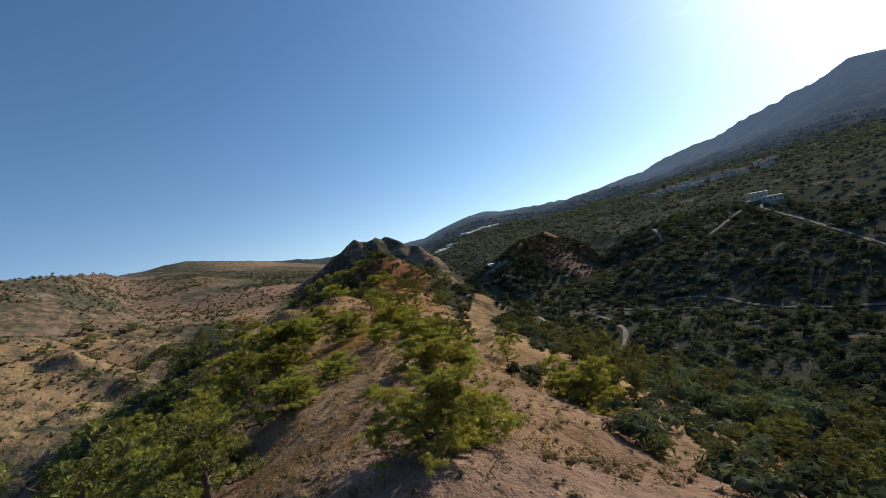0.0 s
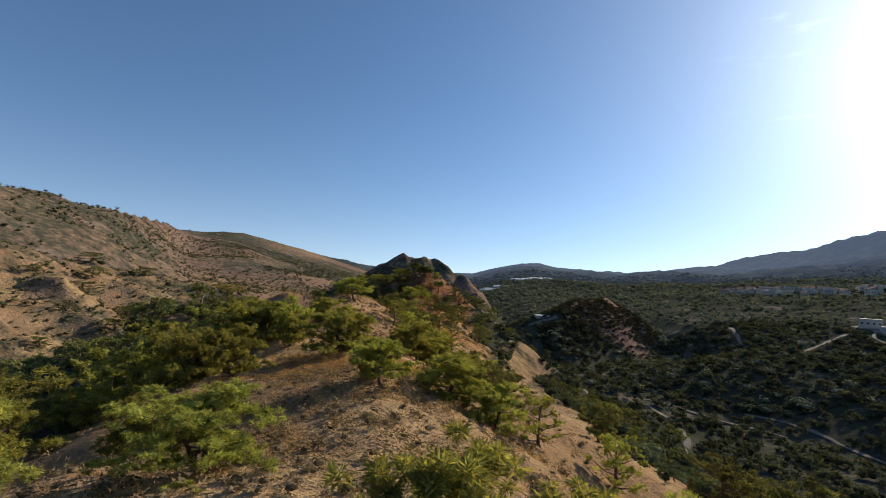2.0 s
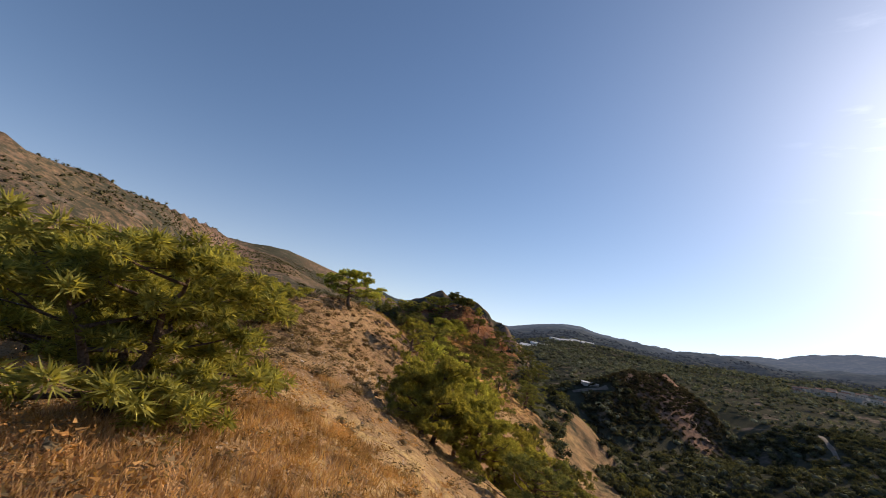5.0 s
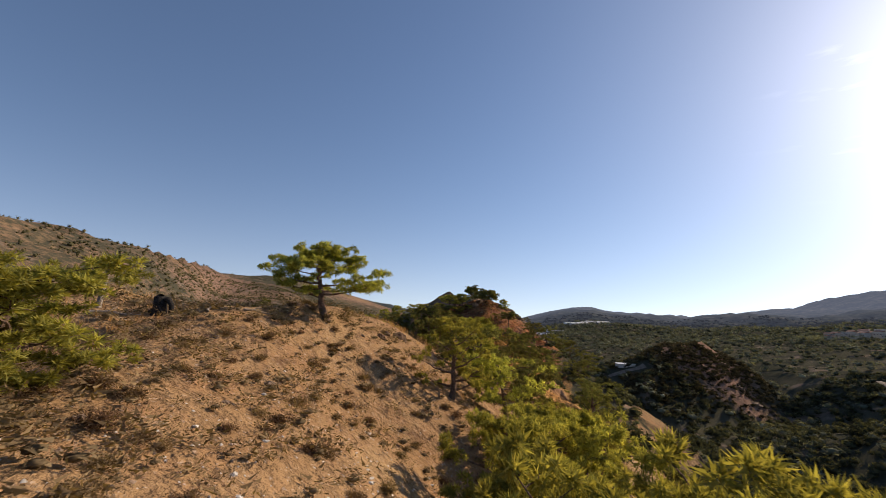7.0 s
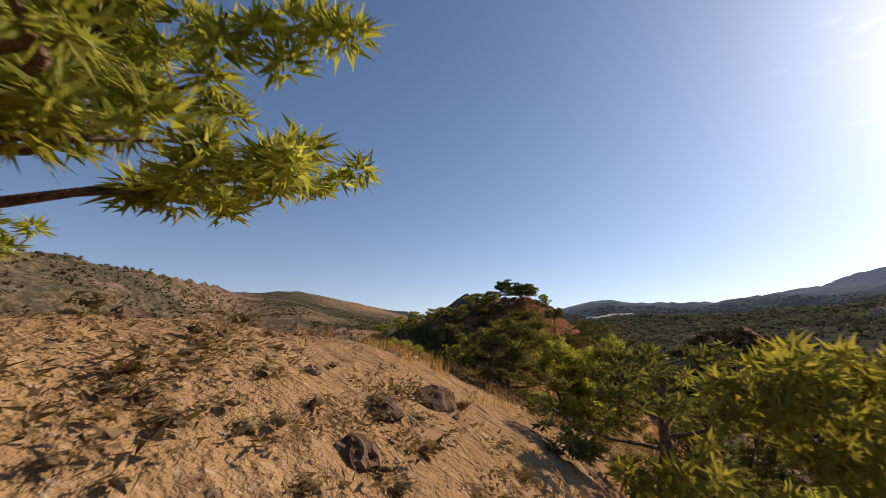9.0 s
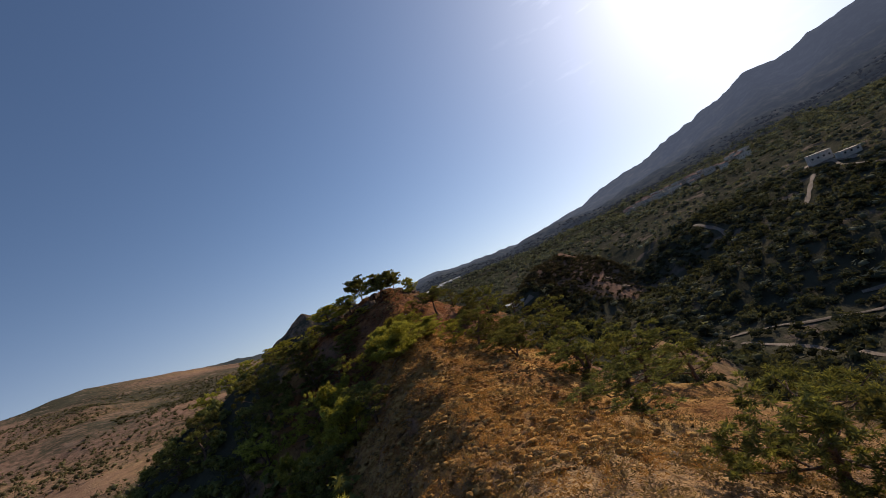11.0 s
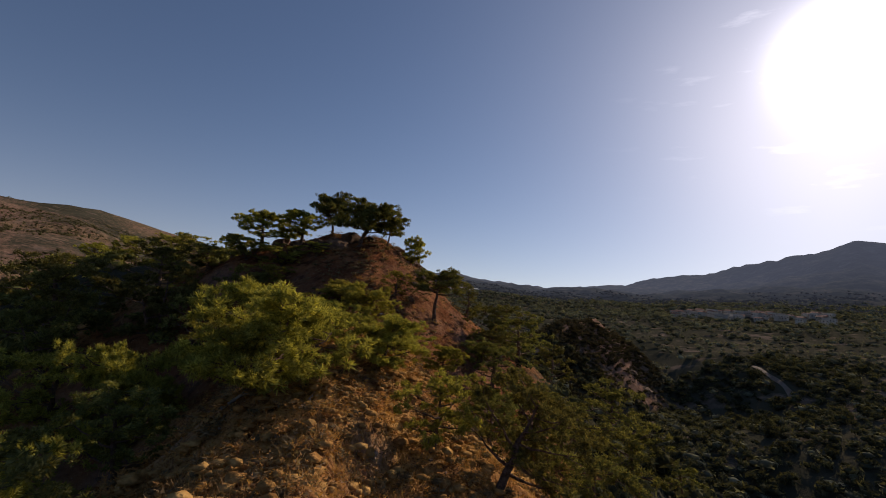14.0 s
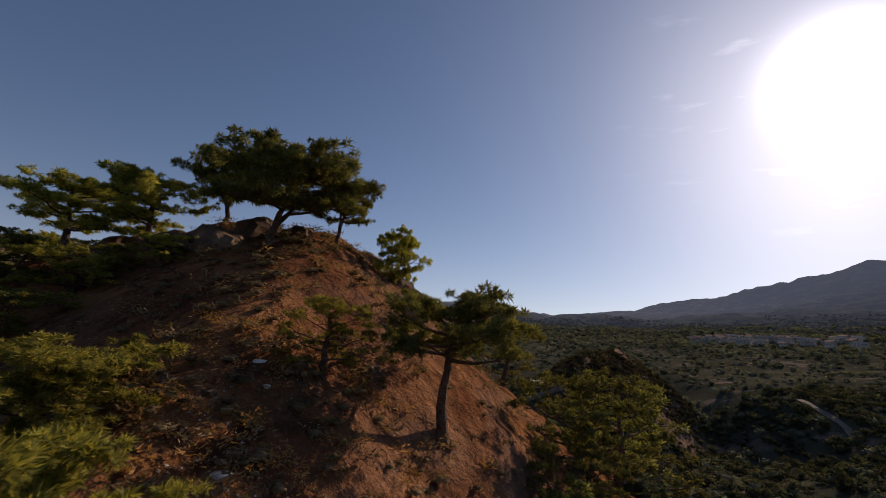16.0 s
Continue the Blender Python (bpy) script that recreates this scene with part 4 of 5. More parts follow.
for i, (x, y, tall, wide, k, label) in enumerate(CHOSEN):
    fine = k >= 10
    # pines on the shaded sides take the copy with darkened needles
    if (label == GULLY and (x > crest_x(y) or (y > 150 and i % 2))) or "hanging" in label or (label == SLOPE and x > crest_x(y) + 10 and not 92 < y < 128) or (label == SLOPE and y > 128 and x > crest_x(y) + 6.5):
        k = i % 4
        plant(DARKS[k], DARK_SPREADS[k], x, y, tall, wide, 2.39 * i, label, "pines on the ridge", 0.05 * math.sin(3.1 * i))
        continue
    plant(FINE[k - 10] if fine else PINES[k], FINE_SPREADS[k - 10] if fine else SPREADS[k], x, y, tall, wide, 2.39 * i, label, "pines on the ridge", 0.05 * math.sin(3.1 * i))
plant(FINE[2], FINE_SPREADS[2], -10.6, 112.6, 4.3, 6.0, 3.0, "old pine with a twisted trunk alone on the hilltop", "pines on the ridge", -0.06)
plant(DARKS[1], DARK_SPREADS[1], 7.8, 182.8, 3.7, 4.2, 0.0, "pine leaning far out over the slope", "pines on the ridge", 0.5)

BARE = ((-4, 66, 10), (-1, 74, 10), (-6, 84, 10), (-7, 103, 9), (-8, 122, 7), (-2, 162, 13), (3, 176, 9), (0, 46, 11), (2, 12, 16), (4, 30, 13), (9, 50, 8), (32, 118, 8), (38, 165, 9), (34, 140, 7), (9, 212, 6), (-9, 108, 10), (-20, 108, 13), (4, 150, 12), (7, 192, 6))
rng = np.random.default_rng(5)
ROUTE = [(-1.5, 0), (0.2, 35), (1, 54), (-1.5, 79), (-5, 101), (-8, 126), (-8.7, 134), (-8, 141), (-4.4, 152), (1, 168), (7, 192)]
made = 0
while made < 160:
    y = rng.uniform(8, 262)
    right = rng.random() < 0.5
    x = crest_x(y) + (rng.uniform(8, 58) if right else -rng.uniform(9, 46))
    tall = rng.uniform(3.2, 6.2)
    k = int(rng.integers(4))
    wide = LOW_SPREADS[k] * tall / 5 * rng.uniform(1.0, 1.35)
    if any(math.hypot(x - a, y - b) < r for a, b, r in BARE) or any(math.hypot(x - a, y - b) < 0.75 * (wide / 2 + r) for a, b, r in PLANTED):
        continue
    if min(abs(x - float(np.interp(y, [p[1] for p in ROUTE], [p[0] for p in ROUTE]))), 99) < wide / 2 + 2.2:
        continue
    if (not right and y < 120 and x < -48) or float(off_line(np.array([x]), np.array([y]), LOW_SHOULDER)[0]) < 9:
        continue
    plant(LOWS[k], LOW_SPREADS[k], x, y, tall, wide, rng.uniform(0, 6.28), SLOPE if right else GULLY, "pines on the ridge's flanks")
    made += 1
for x, y, tall, wide in ((-93, 163, 3.5, 9), (-100, 176, 3.2, 8), (-84, 168, 3.6, 9), (-78, 178, 3.4, 8), (-70, 165, 3.6, 10), (-76, 150, 3.4, 9), (-108, 186, 3.0, 8), (-64, 150, 4, 8),
                         (-88, 150, 2.6, 5), (-104, 160, 2.4, 5), (-96, 196, 3, 7), (-72, 195, 4, 8), (-60, 182, 4, 7), (-112, 142, 2.6, 6), (-80, 132, 2.4, 5), (-70, 118, 3, 7)):
    k = int(rng.integers(4))
    plant(LOWS[k], LOW_SPREADS[k], x, y, tall, wide, rng.uniform(0, 6.28), "dark bushy pine on the eroded brown hillside", "pines on the badlands")
for o in PINES + LOWS + FINE + DARKS:
    for c in [*o.children, o]:
        bpy.data.objects.remove(c)


# ---------------------------------------------------------------- far woods and scrub, past counting
def lobes_shape(r, lobes, fine, leaves, flat, leaf=0.125):
    """A unit crown: rounded leaf masses of many small sprays over a dark core: vertices and triangles."""
    bm = bmesh.new()
    cs = []
    for q in range(lobes):
        a_ = 6.283 * (q + r.random()) / lobes
        d_ = 0.0 if lobes == 1 else r.uniform(0.14, 0.26)
        s_ = r.uniform(0.24, 0.34) if lobes > 1 else 0.42
        c_ = Vector((d_ * math.cos(a_), d_ * math.sin(a_), 0.42 + r.normal() * 0.10))
        cs.append((c_, s_))
        for v in bmesh.ops.create_icosphere(bm, subdivisions=2 if fine else 1, radius=1.0)["verts"]:
            k = s_ * 0.64 * (1 + 0.2 * r.normal())
            v.co = c_ + Vector((v.co.x * k, v.co.y * k, v.co.z * k * flat))
            v.co.z = max(v.co.z, 0.0)
    for q in range(leaves):
        c_, s_ = cs[q % lobes]
        d = Vector(r.normal(size=3))
        d.z = abs(d.z) if r.random() < 0.75 else d.z
        d.normalize()
        p = c_ + Vector((d.x, d.y, d.z * flat)) * s_ * r.uniform(0.82, 1.2)
        p.z = max(p.z, 0.03)
        e1, e2 = Vector(r.normal(size=3)), Vector(r.normal(size=3))
        bm.faces.new([bm.verts.new(p), bm.verts.new(p + (e1 - 0.6 * e1.dot(d) * d) * leaf), bm.verts.new(p + (e2 - 0.6 * e2.dot(d) * d) * leaf)])
    bm.verts.index_update()
    v = np.array([q.co[:] for q in bm.verts])
    f = np.array([[q.index for q in g.verts] for g in bm.faces])
    bm.free()
    return v, f


def clump_shapes(seed, n, lobes, fine, leaves, flat=0.85, leaf=0.125):
    r = np.random.default_rng(seed)
    return [lobes_shape(r, lobes, fine, leaves, flat, leaf) for _ in range(n)]


def sprig_shapes(seed, n, count):
    r = np.random.default_rng(seed)
    out = []
    for _ in range(n):
        t = tuft(r, np.array([0, 0, 0.35]), 0.44, 0.34, count, 0.15, 0.055)
        out.append((t, np.arange(len(t)).reshape(-1, 3)))
    return out


def scatter(name, label, category, xy, size, wide, shapes, mat, seed, sink=0.06, level=sheet_z):
    r = np.random.default_rng(seed)
    z = level(xy[:, 0], xy[:, 1])
    k = r.integers(0, len(shapes), len(xy))
    a = r.uniform(0, 6.283, len(xy))
    vs, fs, o = [], [], 0
    for i_, (v, f) in enumerate(shapes):
        on = np.nonzero(k == i_)[0]
        if not len(on):
            continue
        ca, sa_ = np.cos(a[on])[:, None], np.sin(a[on])[:, None]
        w_ = (size[on] * wide[on])[:, None]
        px, py = (v[:, 0] * ca - v[:, 1] * sa_) * w_, (v[:, 0] * sa_ + v[:, 1] * ca) * w_
        pz = v[:, 2] * size[on][:, None] + z[on][:, None] - sink * size[on][:, None]
        vs.append(np.stack([px + xy[on, 0][:, None], py + xy[on, 1][:, None], pz], -1).reshape(-1, 3))
        fs.append((f[None] + o + len(v) * np.arange(len(on))[:, None, None]).reshape(-1, 3))
        o += len(on) * len(v)
    me = mesh_from(name, np.concatenate(vs), np.concatenate(fs))
    me.materials.append(mat)
    return tagged(new(name, me), label, category, kind="stuff")


rng = np.random.default_rng(77)
DENSE, MID, THIN, SPRIG, SPARSE, THORNS = clump_shapes(1, 10, 3, False, 90), clump_shapes(4, 14, 3, False, 74), clump_shapes(2, 12, 2, False, 28), sprig_shapes(3, 6, 34), clump_shapes(6, 10, 1, False, 24), clump_shapes(7, 8, 1, False, 60, 0.7, 0.11)


def free_of_tracks(xy):
    """Off the tracks, the bare bench and the rock peak."""
    ok = (off_line(xy[:, 0], xy[:, 1], LOW_SHOULDER) > 5) & (off_line(xy[:, 0], xy[:, 1], ROCK_PEAK) > 14) & (off_line(xy[:, 0], xy[:, 1], CLIFF) > 16)
    for line, w in TRACKS:
        for a, b in zip(line, line[1:]):
            d = np.array(b) - np.array(a)
            u = np.clip(((xy - a) @ d) / (d @ d), 0, 1)
            ok &= np.linalg.norm(xy - a - u[:, None] * d, axis=1) > w * 0.5 + 2.2
    return ok


TRACKS = [([(92, 268), (84, 237), (79, 215), (76, 198), (76, 186), (82, 179)], 2.6),
          ([(82, 168), (92, 176), (105, 191), (120, 212), (131, 240), (128, 262)], 2.2),
          ([(172, 246), (182, 233), (187, 221), (187, 204), (196, 180), (214, 156)], 2.0),
          ([(132, 272), (141, 262), (149, 249), (155, 240), (163, 230), (172, 220)], 1.8),
          ([(278, 398), (272, 386), (267, 377), (258, 361), (251, 352)], 2.8),
          ([(94, 376), (100, 377), (110, 378), (119, 382)], 2.6),
          ([(346, 336), (322, 318), (306, 283), (294, 257), (279, 229), (262, 190)], 1.8),
          ([(318, 332), (308, 328), (280, 316), (262, 308)], 2.4),
          ([(346, 352), (343, 342), (339, 326), (331, 313)], 7.0),
          ([(-420, 560), (-364, 607), (-320, 660), (-290, 720)], 3.0)]

n = 5200
xy = np.stack([rng.uniform(25, 330, n), rng.uniform(30, 420, n)], 1)
xy = xy[(xy[:, 0] > 30 + np.interp(xy[:, 1], [p[1] for p in MAIN_RIDGE], [p[0] for p in MAIN_RIDGE])) & free_of_tracks(xy)]
keep = fbm(xy[:, 0], xy[:, 1], 45, 9, 3) > -0.62
xy = xy[keep & (((xy[:, 0] - 165) / 58) ** 2 + ((xy[:, 1] - 412) / 30) ** 2 > 1)]
close = np.hypot(xy[:, 0] - 10, xy[:, 1] - 40) < 82
scatter("slope_woods", "dark green bushy trees below the ridge's flank", "trees", xy[close], 2.2 + 2.6 * rng.random(close.sum()), rng.uniform(0.95, 1.4, close.sum()), clump_shapes(9, 8, 4, False, 420, leaf=0.062), WOODS, 16)
xy = xy[~close]
scatter("valley_woods", "dense dark green woods on the valley side", "trees", xy, 2.4 + 3.6 * rng.random(len(xy)) ** 1.5, rng.uniform(0.95, 1.4, len(xy)), MID, WOODS, 1)
n = 11000
xy = np.stack([rng.uniform(60, 1150, n), rng.uniform(120, 1300, n)], 1)
xy = xy[(np.hypot(xy[:, 0], xy[:, 1]) > 300) & free_of_tracks(xy) & (fbm(xy[:, 0], xy[:, 1], 120, 19, 3) > -0.6)]
xy = xy[((xy[:, 0] - 165) / 58) ** 2 + ((xy[:, 1] - 412) / 30) ** 2 > 1]
va, vr = np.degrees(np.arctan2(xy[:, 0] - ORIGIN[0], xy[:, 1] - ORIGIN[1])), np.hypot(xy[:, 0] - ORIGIN[0], xy[:, 1] - ORIGIN[1])
xy = xy[(va < 37) | (va > 51) | (np.abs(vr - 825) > 55) | (rng.random(len(xy)) < 0.3)]          # thin among the village houses
scatter("far_woods", "hazy olive groves and woods filling the valley", "trees", xy, rng.uniform(3.0, 6.5, len(xy)) * (1 + 0.5 * smooth((np.hypot(xy[:, 0], xy[:, 1]) - 500) / 500)), rng.uniform(1.1, 1.7, len(xy)), SPARSE, OLIVE, 2)
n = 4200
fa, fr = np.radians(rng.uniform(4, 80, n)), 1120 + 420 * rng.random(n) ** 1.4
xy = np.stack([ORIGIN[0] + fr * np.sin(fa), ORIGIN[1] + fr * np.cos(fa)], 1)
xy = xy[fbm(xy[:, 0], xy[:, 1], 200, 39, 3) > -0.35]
# these trees glow faintly, to sit in the backdrop's painted haze
scatter("mountain_woods", "dark hazy woods on the far mountain's foot", "trees", xy, rng.uniform(4, 8, len(xy)), rng.uniform(1.2, 2.0, len(xy)), SPARSE, HAZED_FARWOODS, 12, level=far_z)
n = 1900
xy = np.stack([rng.uniform(100, 225, n), np.zeros(n)], 1)
xy[:, 1] = np.interp(xy[:, 0], [p[0] for p in FAR_KNOLL], [p[1] for p in FAR_KNOLL]) + rng.normal(-13, 15, n)
xy = xy[free_of_tracks(xy) & (np.hypot(xy[:, 0] - 186, xy[:, 1] - 431) > 7)]
scatter("knoll_scrub", "dark scrub clinging to a rocky knoll", "scrub", xy, rng.uniform(0.9, 3.6, len(xy)), rng.uniform(1.0, 1.6, len(xy)), MID, KNOLLS, 3)
n = 24000
xy = np.stack([rng.uniform(-680, 30, n), rng.uniform(110, 950, n)], 1)
xy = xy[(xy[:, 0] < -48) | (xy[:, 1] > 262)]
xy = xy[(fbm(xy[:, 0], xy[:, 1], 70, 29, 3) > -0.25 + 0.3 * rng.random(len(xy))) & free_of_tracks(xy)]
bad = np.exp(-((xy[:, 0] + 104) / 40) ** 2 - ((xy[:, 1] - 160) / 80) ** 2)
xy = xy[rng.random(len(xy)) > bad * 1.05]
scatter("hillside_scrub", "grey-green scrub dotted over brown hills", "scrub", xy, 1.1 + 3.2 * rng.random(len(xy)) ** 2, rng.uniform(0.95, 1.5, len(xy)), SPARSE, MAQUIS, 4)
n = 1500
xy = np.stack([rng.uniform(-62, -8, n), rng.uniform(20, 250, n)], 1)
xy = xy[xy[:, 0] < np.interp(xy[:, 1], [p[1] for p in MAIN_RIDGE], [p[0] for p in MAIN_RIDGE]) - 10 - 8 * np.exp(-((xy[:, 1] - 108) / 14) ** 2) - 13 * np.exp(-((xy[:, 1] - 66) / 26) ** 4)]
scatter("gully_bushes", "dark evergreen bushes filling the shaded gully", "bushes", xy, rng.uniform(1.0, 3.0, len(xy)), rng.uniform(1.0, 1.5, len(xy)), DENSE, SHADED_NEEDLES, 5)
n = 2200
xy = np.stack([rng.uniform(8, 70, n), rng.uniform(0, 260, n)], 1)
xy = xy[xy[:, 0] > np.interp(xy[:, 1], [p[1] for p in MAIN_RIDGE], [p[0] for p in MAIN_RIDGE]) + np.interp(xy[:, 1], [60, 100, 150, 200], [26, 28, 18, 10]) + 10 * rng.random(len(xy))]
xy = np.concatenate([xy[free_of_tracks(xy)], np.stack([rng.uniform(11, 30, 170), rng.uniform(8, 52, 170)], 1)])
scatter("flank_bushes", "olive-green bushes on the ridge's flank", "bushes", xy, rng.uniform(0.6, 2.2, len(xy)), rng.uniform(1.0, 1.6, len(xy)), MID, WOODS, 6)

n = 1500
xy = np.stack([rng.normal(-98, 30, n), rng.normal(150, 48, n)], 1)
xy = xy[xy[:, 0] < -55]
scatter("badland_shrubs", "small grey-green shrubs on the eroded brown hill", "shrubs", xy, rng.uniform(0.5, 1.6, len(xy)), rng.uniform(1.0, 1.6, len(xy)), THIN, MAQUIS, 7)


# ---------------------------------------------------------------- dwarf shrubs, grass and stones of the crest
def crest_points(r, n, reach, lo=8, hi=232):
    y = r.uniform(lo, hi, n)
    cx = np.interp(y, [p[1] for p in MAIN_RIDGE], [p[0] for p in MAIN_RIDGE])
    return np.stack([cx + r.normal(0, reach, n), y], 1)


def dwarf_shrub(seed, mat):
    r = np.random.default_rng(seed)
    return tris_mesh("shrub", [tuft(r, np.array([r.normal() * 0.12, r.normal() * 0.12, 0.16]), 0.30, 0.19, 150, 0.095, 0.022) for _ in range(4)], mat)


SHRUBS = [dwarf_shrub(s, DRY) for s in range(4)]
xy = np.concatenate([crest_points(rng, 70, 7.0, 84, 205), np.stack([rng.normal(-7.5, 4.0, 150), rng.uniform(88, 116, 150)], 1), crest_points(rng, 80, 4.5, 148, 190)])
for i, (x, y) in enumerate(xy):
    o = new("dry_shrub", SHRUBS[i % 4])
    o.matrix_world = Matrix.Translation((x, y, ground_z(x, y) - 0.04)) @ Matrix.Rotation(rng.uniform(0, 6.28), 4, "Z") @ Matrix.Diagonal((*(rng.uniform(0.45, 0.95),) * 3, 1))
    tagged(o, "dry grey-brown dwarf shrub on stony ground", "shrub", "dry shrubs on the crest")
xy = np.concatenate([crest_points(rng, 2300, 9.0), crest_points(rng, 900, 7.0, 158, 220), crest_points(rng, 700, 6.0, 84, 120), crest_points(rng, 600, 6.0, 14, 62), crest_points(rng, 900, 7.0, 128, 150), np.stack([rng.uniform(0, 26, 1100), rng.uniform(130, 168, 1100)], 1)])
scatter("dwarf_shrubs", "low dry thorny shrubs over the stony ground", "shrubs", xy, rng.uniform(0.35, 0.85, len(xy)), rng.uniform(1.2, 1.9, len(xy)), SPRIG, DRY, 8)

xy = np.concatenate([crest_points(rng, 2600, 5.5, 146, 206), crest_points(rng, 700, 6.0, 62, 84)])
scatter("golden_tussocks", "tussocks of golden dry grass on the eroded slope", "grass", xy, rng.uniform(0.3, 0.7, len(xy)), rng.uniform(1.1, 1.8, len(xy)), SPRIG, GOLD, 14)

xy = np.concatenate([crest_points(rng, 1100, 8.0, 10, 66), crest_points(rng, 260, 7.0, 66, 122), crest_points(rng, 900, 6.5, 150, 205), np.stack([rng.normal(5, 4.5, 420), rng.uniform(194, 215, 420)], 1), np.stack([rng.normal(-8, 5.0, 220), rng.uniform(86, 118, 220)], 1)])
scatter("thorn_cushions", "brown cushions of thorny scrub dotted over the ridge", "shrubs", xy, rng.uniform(0.18, 0.42, len(xy)), rng.uniform(1.3, 1.9, len(xy)), THORNS, THORN, 18)

LUMPS = clump_shapes(8, 12, 2, False, 0, 0.62)
xy = crest_points(rng, 2600, 5.5, 148, 194)
scatter("earth_hummocks", "crumbling golden-brown earth hummocks between rills", "soil", xy, rng.uniform(0.3, 0.95, len(xy)), rng.uniform(1.1, 1.9, len(xy)), LUMPS, EARTH, 15, 0.3)


def blades(xy, r, tall, per):
    """Straw: narrow upright triangles in loose bunches."""
    p = np.repeat(xy, per, 0) + r.normal(0, 0.12, (len(xy) * per, 2))
    z = sheet_z(p[:, 0], p[:, 1])
    a, h = r.uniform(0, 6.283, len(p)), tall * r.uniform(0.5, 1.3, len(p))
    w = 0.016
    b0 = np.stack([p[:, 0] - w * np.cos(a), p[:, 1] - w * np.sin(a), z - 0.02], 1)
    b1 = np.stack([p[:, 0] + w * np.cos(a), p[:, 1] + w * np.sin(a), z - 0.02], 1)
    t = np.stack([p[:, 0] + r.normal(0, 0.12, len(p)), p[:, 1] + r.normal(0, 0.12, len(p)), z + h], 1)
    return np.stack([b0, b1, t], 1).reshape(-1, 3)


xy = np.concatenate([crest_points(rng, 9000, 7.0, 20, 212), crest_points(rng, 6000, 5.0, 62, 90), crest_points(rng, 2200, 5.0, 150, 205)])
xy = xy[fbm(xy[:, 0], xy[:, 1], 9, 87, 2) > 0.02]
near = np.stack([rng.normal(-10.5, 2.6, 260), rng.uniform(124, 140, 260)], 1)
tagged(new("straw_grass", tris_mesh("straw_grass", [blades(xy, rng, 0.28, 9), blades(near, rng, 0.5, 12)], STRAW)), "straw-coloured dry grass in loose bunches", "grass", kind="stuff")


def stone_mesh(seed, subdivisions=1, rough=0.25, mat=None):
    r = np.random.default_rng(seed)
    bm = bmesh.new()
    bmesh.ops.create_icosphere(bm, subdivisions=subdivisions, radius=0.5)
    sx, sy, sz = r.uniform(0.8, 1.3), r.uniform(0.7, 1.1), r.uniform(0.45, 0.8)
    for v in bm.verts:
        k = 1 + rough * r.normal()
        v.co = Vector((v.co.x * sx * k, v.co.y * sy * k, v.co.z * sz * k))
    me = bpy.data.meshes.new("stone")
    bm.to_mesh(me)
    bm.free()
    me.materials.append(mat or PALE)
    return me


STONES, DARK_STONES = [stone_mesh(s) for s in range(8)], [stone_mesh(s, mat=ROCK) for s in range(8)]
xy = crest_points(rng, 210, 5.0, 86, 216)
for i, (x, y) in enumerate(xy):
    o = new("stone", (DARK_STONES if y > 185 else STONES)[i % 8])
    s = rng.uniform(0.12, 0.38) if i > 30 else rng.uniform(0.3, 0.55)
    o.matrix_world = Matrix.Translation((x, y, ground_z(x, y) + 0.1 * s)) @ Matrix.Rotation(rng.uniform(0, 6.28), 4, "Z") @ Matrix.Diagonal((s, s, s, 1))
    tagged(o, "dark brown angular stone on the red slope" if y > 185 else "pale angular stone lying on the slope", "stone", "stones on the crest")
xy = np.concatenate([crest_points(rng, 9000, 9.0), crest_points(rng, 6000, 6.0, 12, 64)])
tri = np.array([[1, 0, 0], [0, 1, 0], [-1, 0, 0], [0, -1, 0], [0, 0, 0.7]]) * 0.5
f4 = np.array([[0, 1, 4], [1, 2, 4], [2, 3, 4], [3, 0, 4]])
pv = tri[None] * (rng.uniform(0.04, 0.16, (len(xy), 1, 1)) * rng.uniform(0.5, 1.5, (len(xy), 5, 3)))
an = rng.uniform(0, 6.28, len(xy))
rot = np.stack([np.stack([np.cos(an), -np.sin(an)], 1), np.stack([np.sin(an), np.cos(an)], 1)], 1)
pv[:, :, :2] = np.einsum("nij,nkj->nki", rot, pv[:, :, :2])
pv += np.concatenate([xy, sheet_z(xy[:, 0], xy[:, 1])[:, None] - 0.01], 1)[:, None, :]
me = mesh_from("scree", pv.reshape(-1, 3), (f4[None] + 5 * np.arange(len(xy))[:, None, None]).reshape(-1, 3))
me.materials.append(PALE)
tagged(new("scree", me), "loose pale scree scattered over the slope", "scree", kind="stuff")

xy = np.concatenate([np.stack([rng.normal(-6.5, 1.6, 420), rng.normal(92, 2.2, 420)], 1), np.stack([rng.normal(-4.2, 1.2, 260), rng.normal(98, 2.5, 260)], 1), np.stack([rng.normal(-7.5, 3.2, 420), rng.normal(102, 6.5, 420)], 1), np.stack([rng.normal(6.2, 0.8, 160), rng.normal(200, 2.0, 160)], 1)])
pv = tri[None] * (rng.uniform(0.03, 0.10, (len(xy), 1, 1)) * rng.uniform(0.5, 1.5, (len(xy), 5, 3)))
pv += np.concatenate([xy, sheet_z(xy[:, 0], xy[:, 1])[:, None] - 0.01], 1)[:, None, :]
me = mesh_from("pale_gravel", pv.reshape(-1, 3), (f4[None] + 5 * np.arange(len(xy))[:, None, None]).reshape(-1, 3))
me.materials.append(WALLM)
tagged(new("pale_gravel", me), "whitish broken gravel on the bare slope", "gravel", kind="stuff")

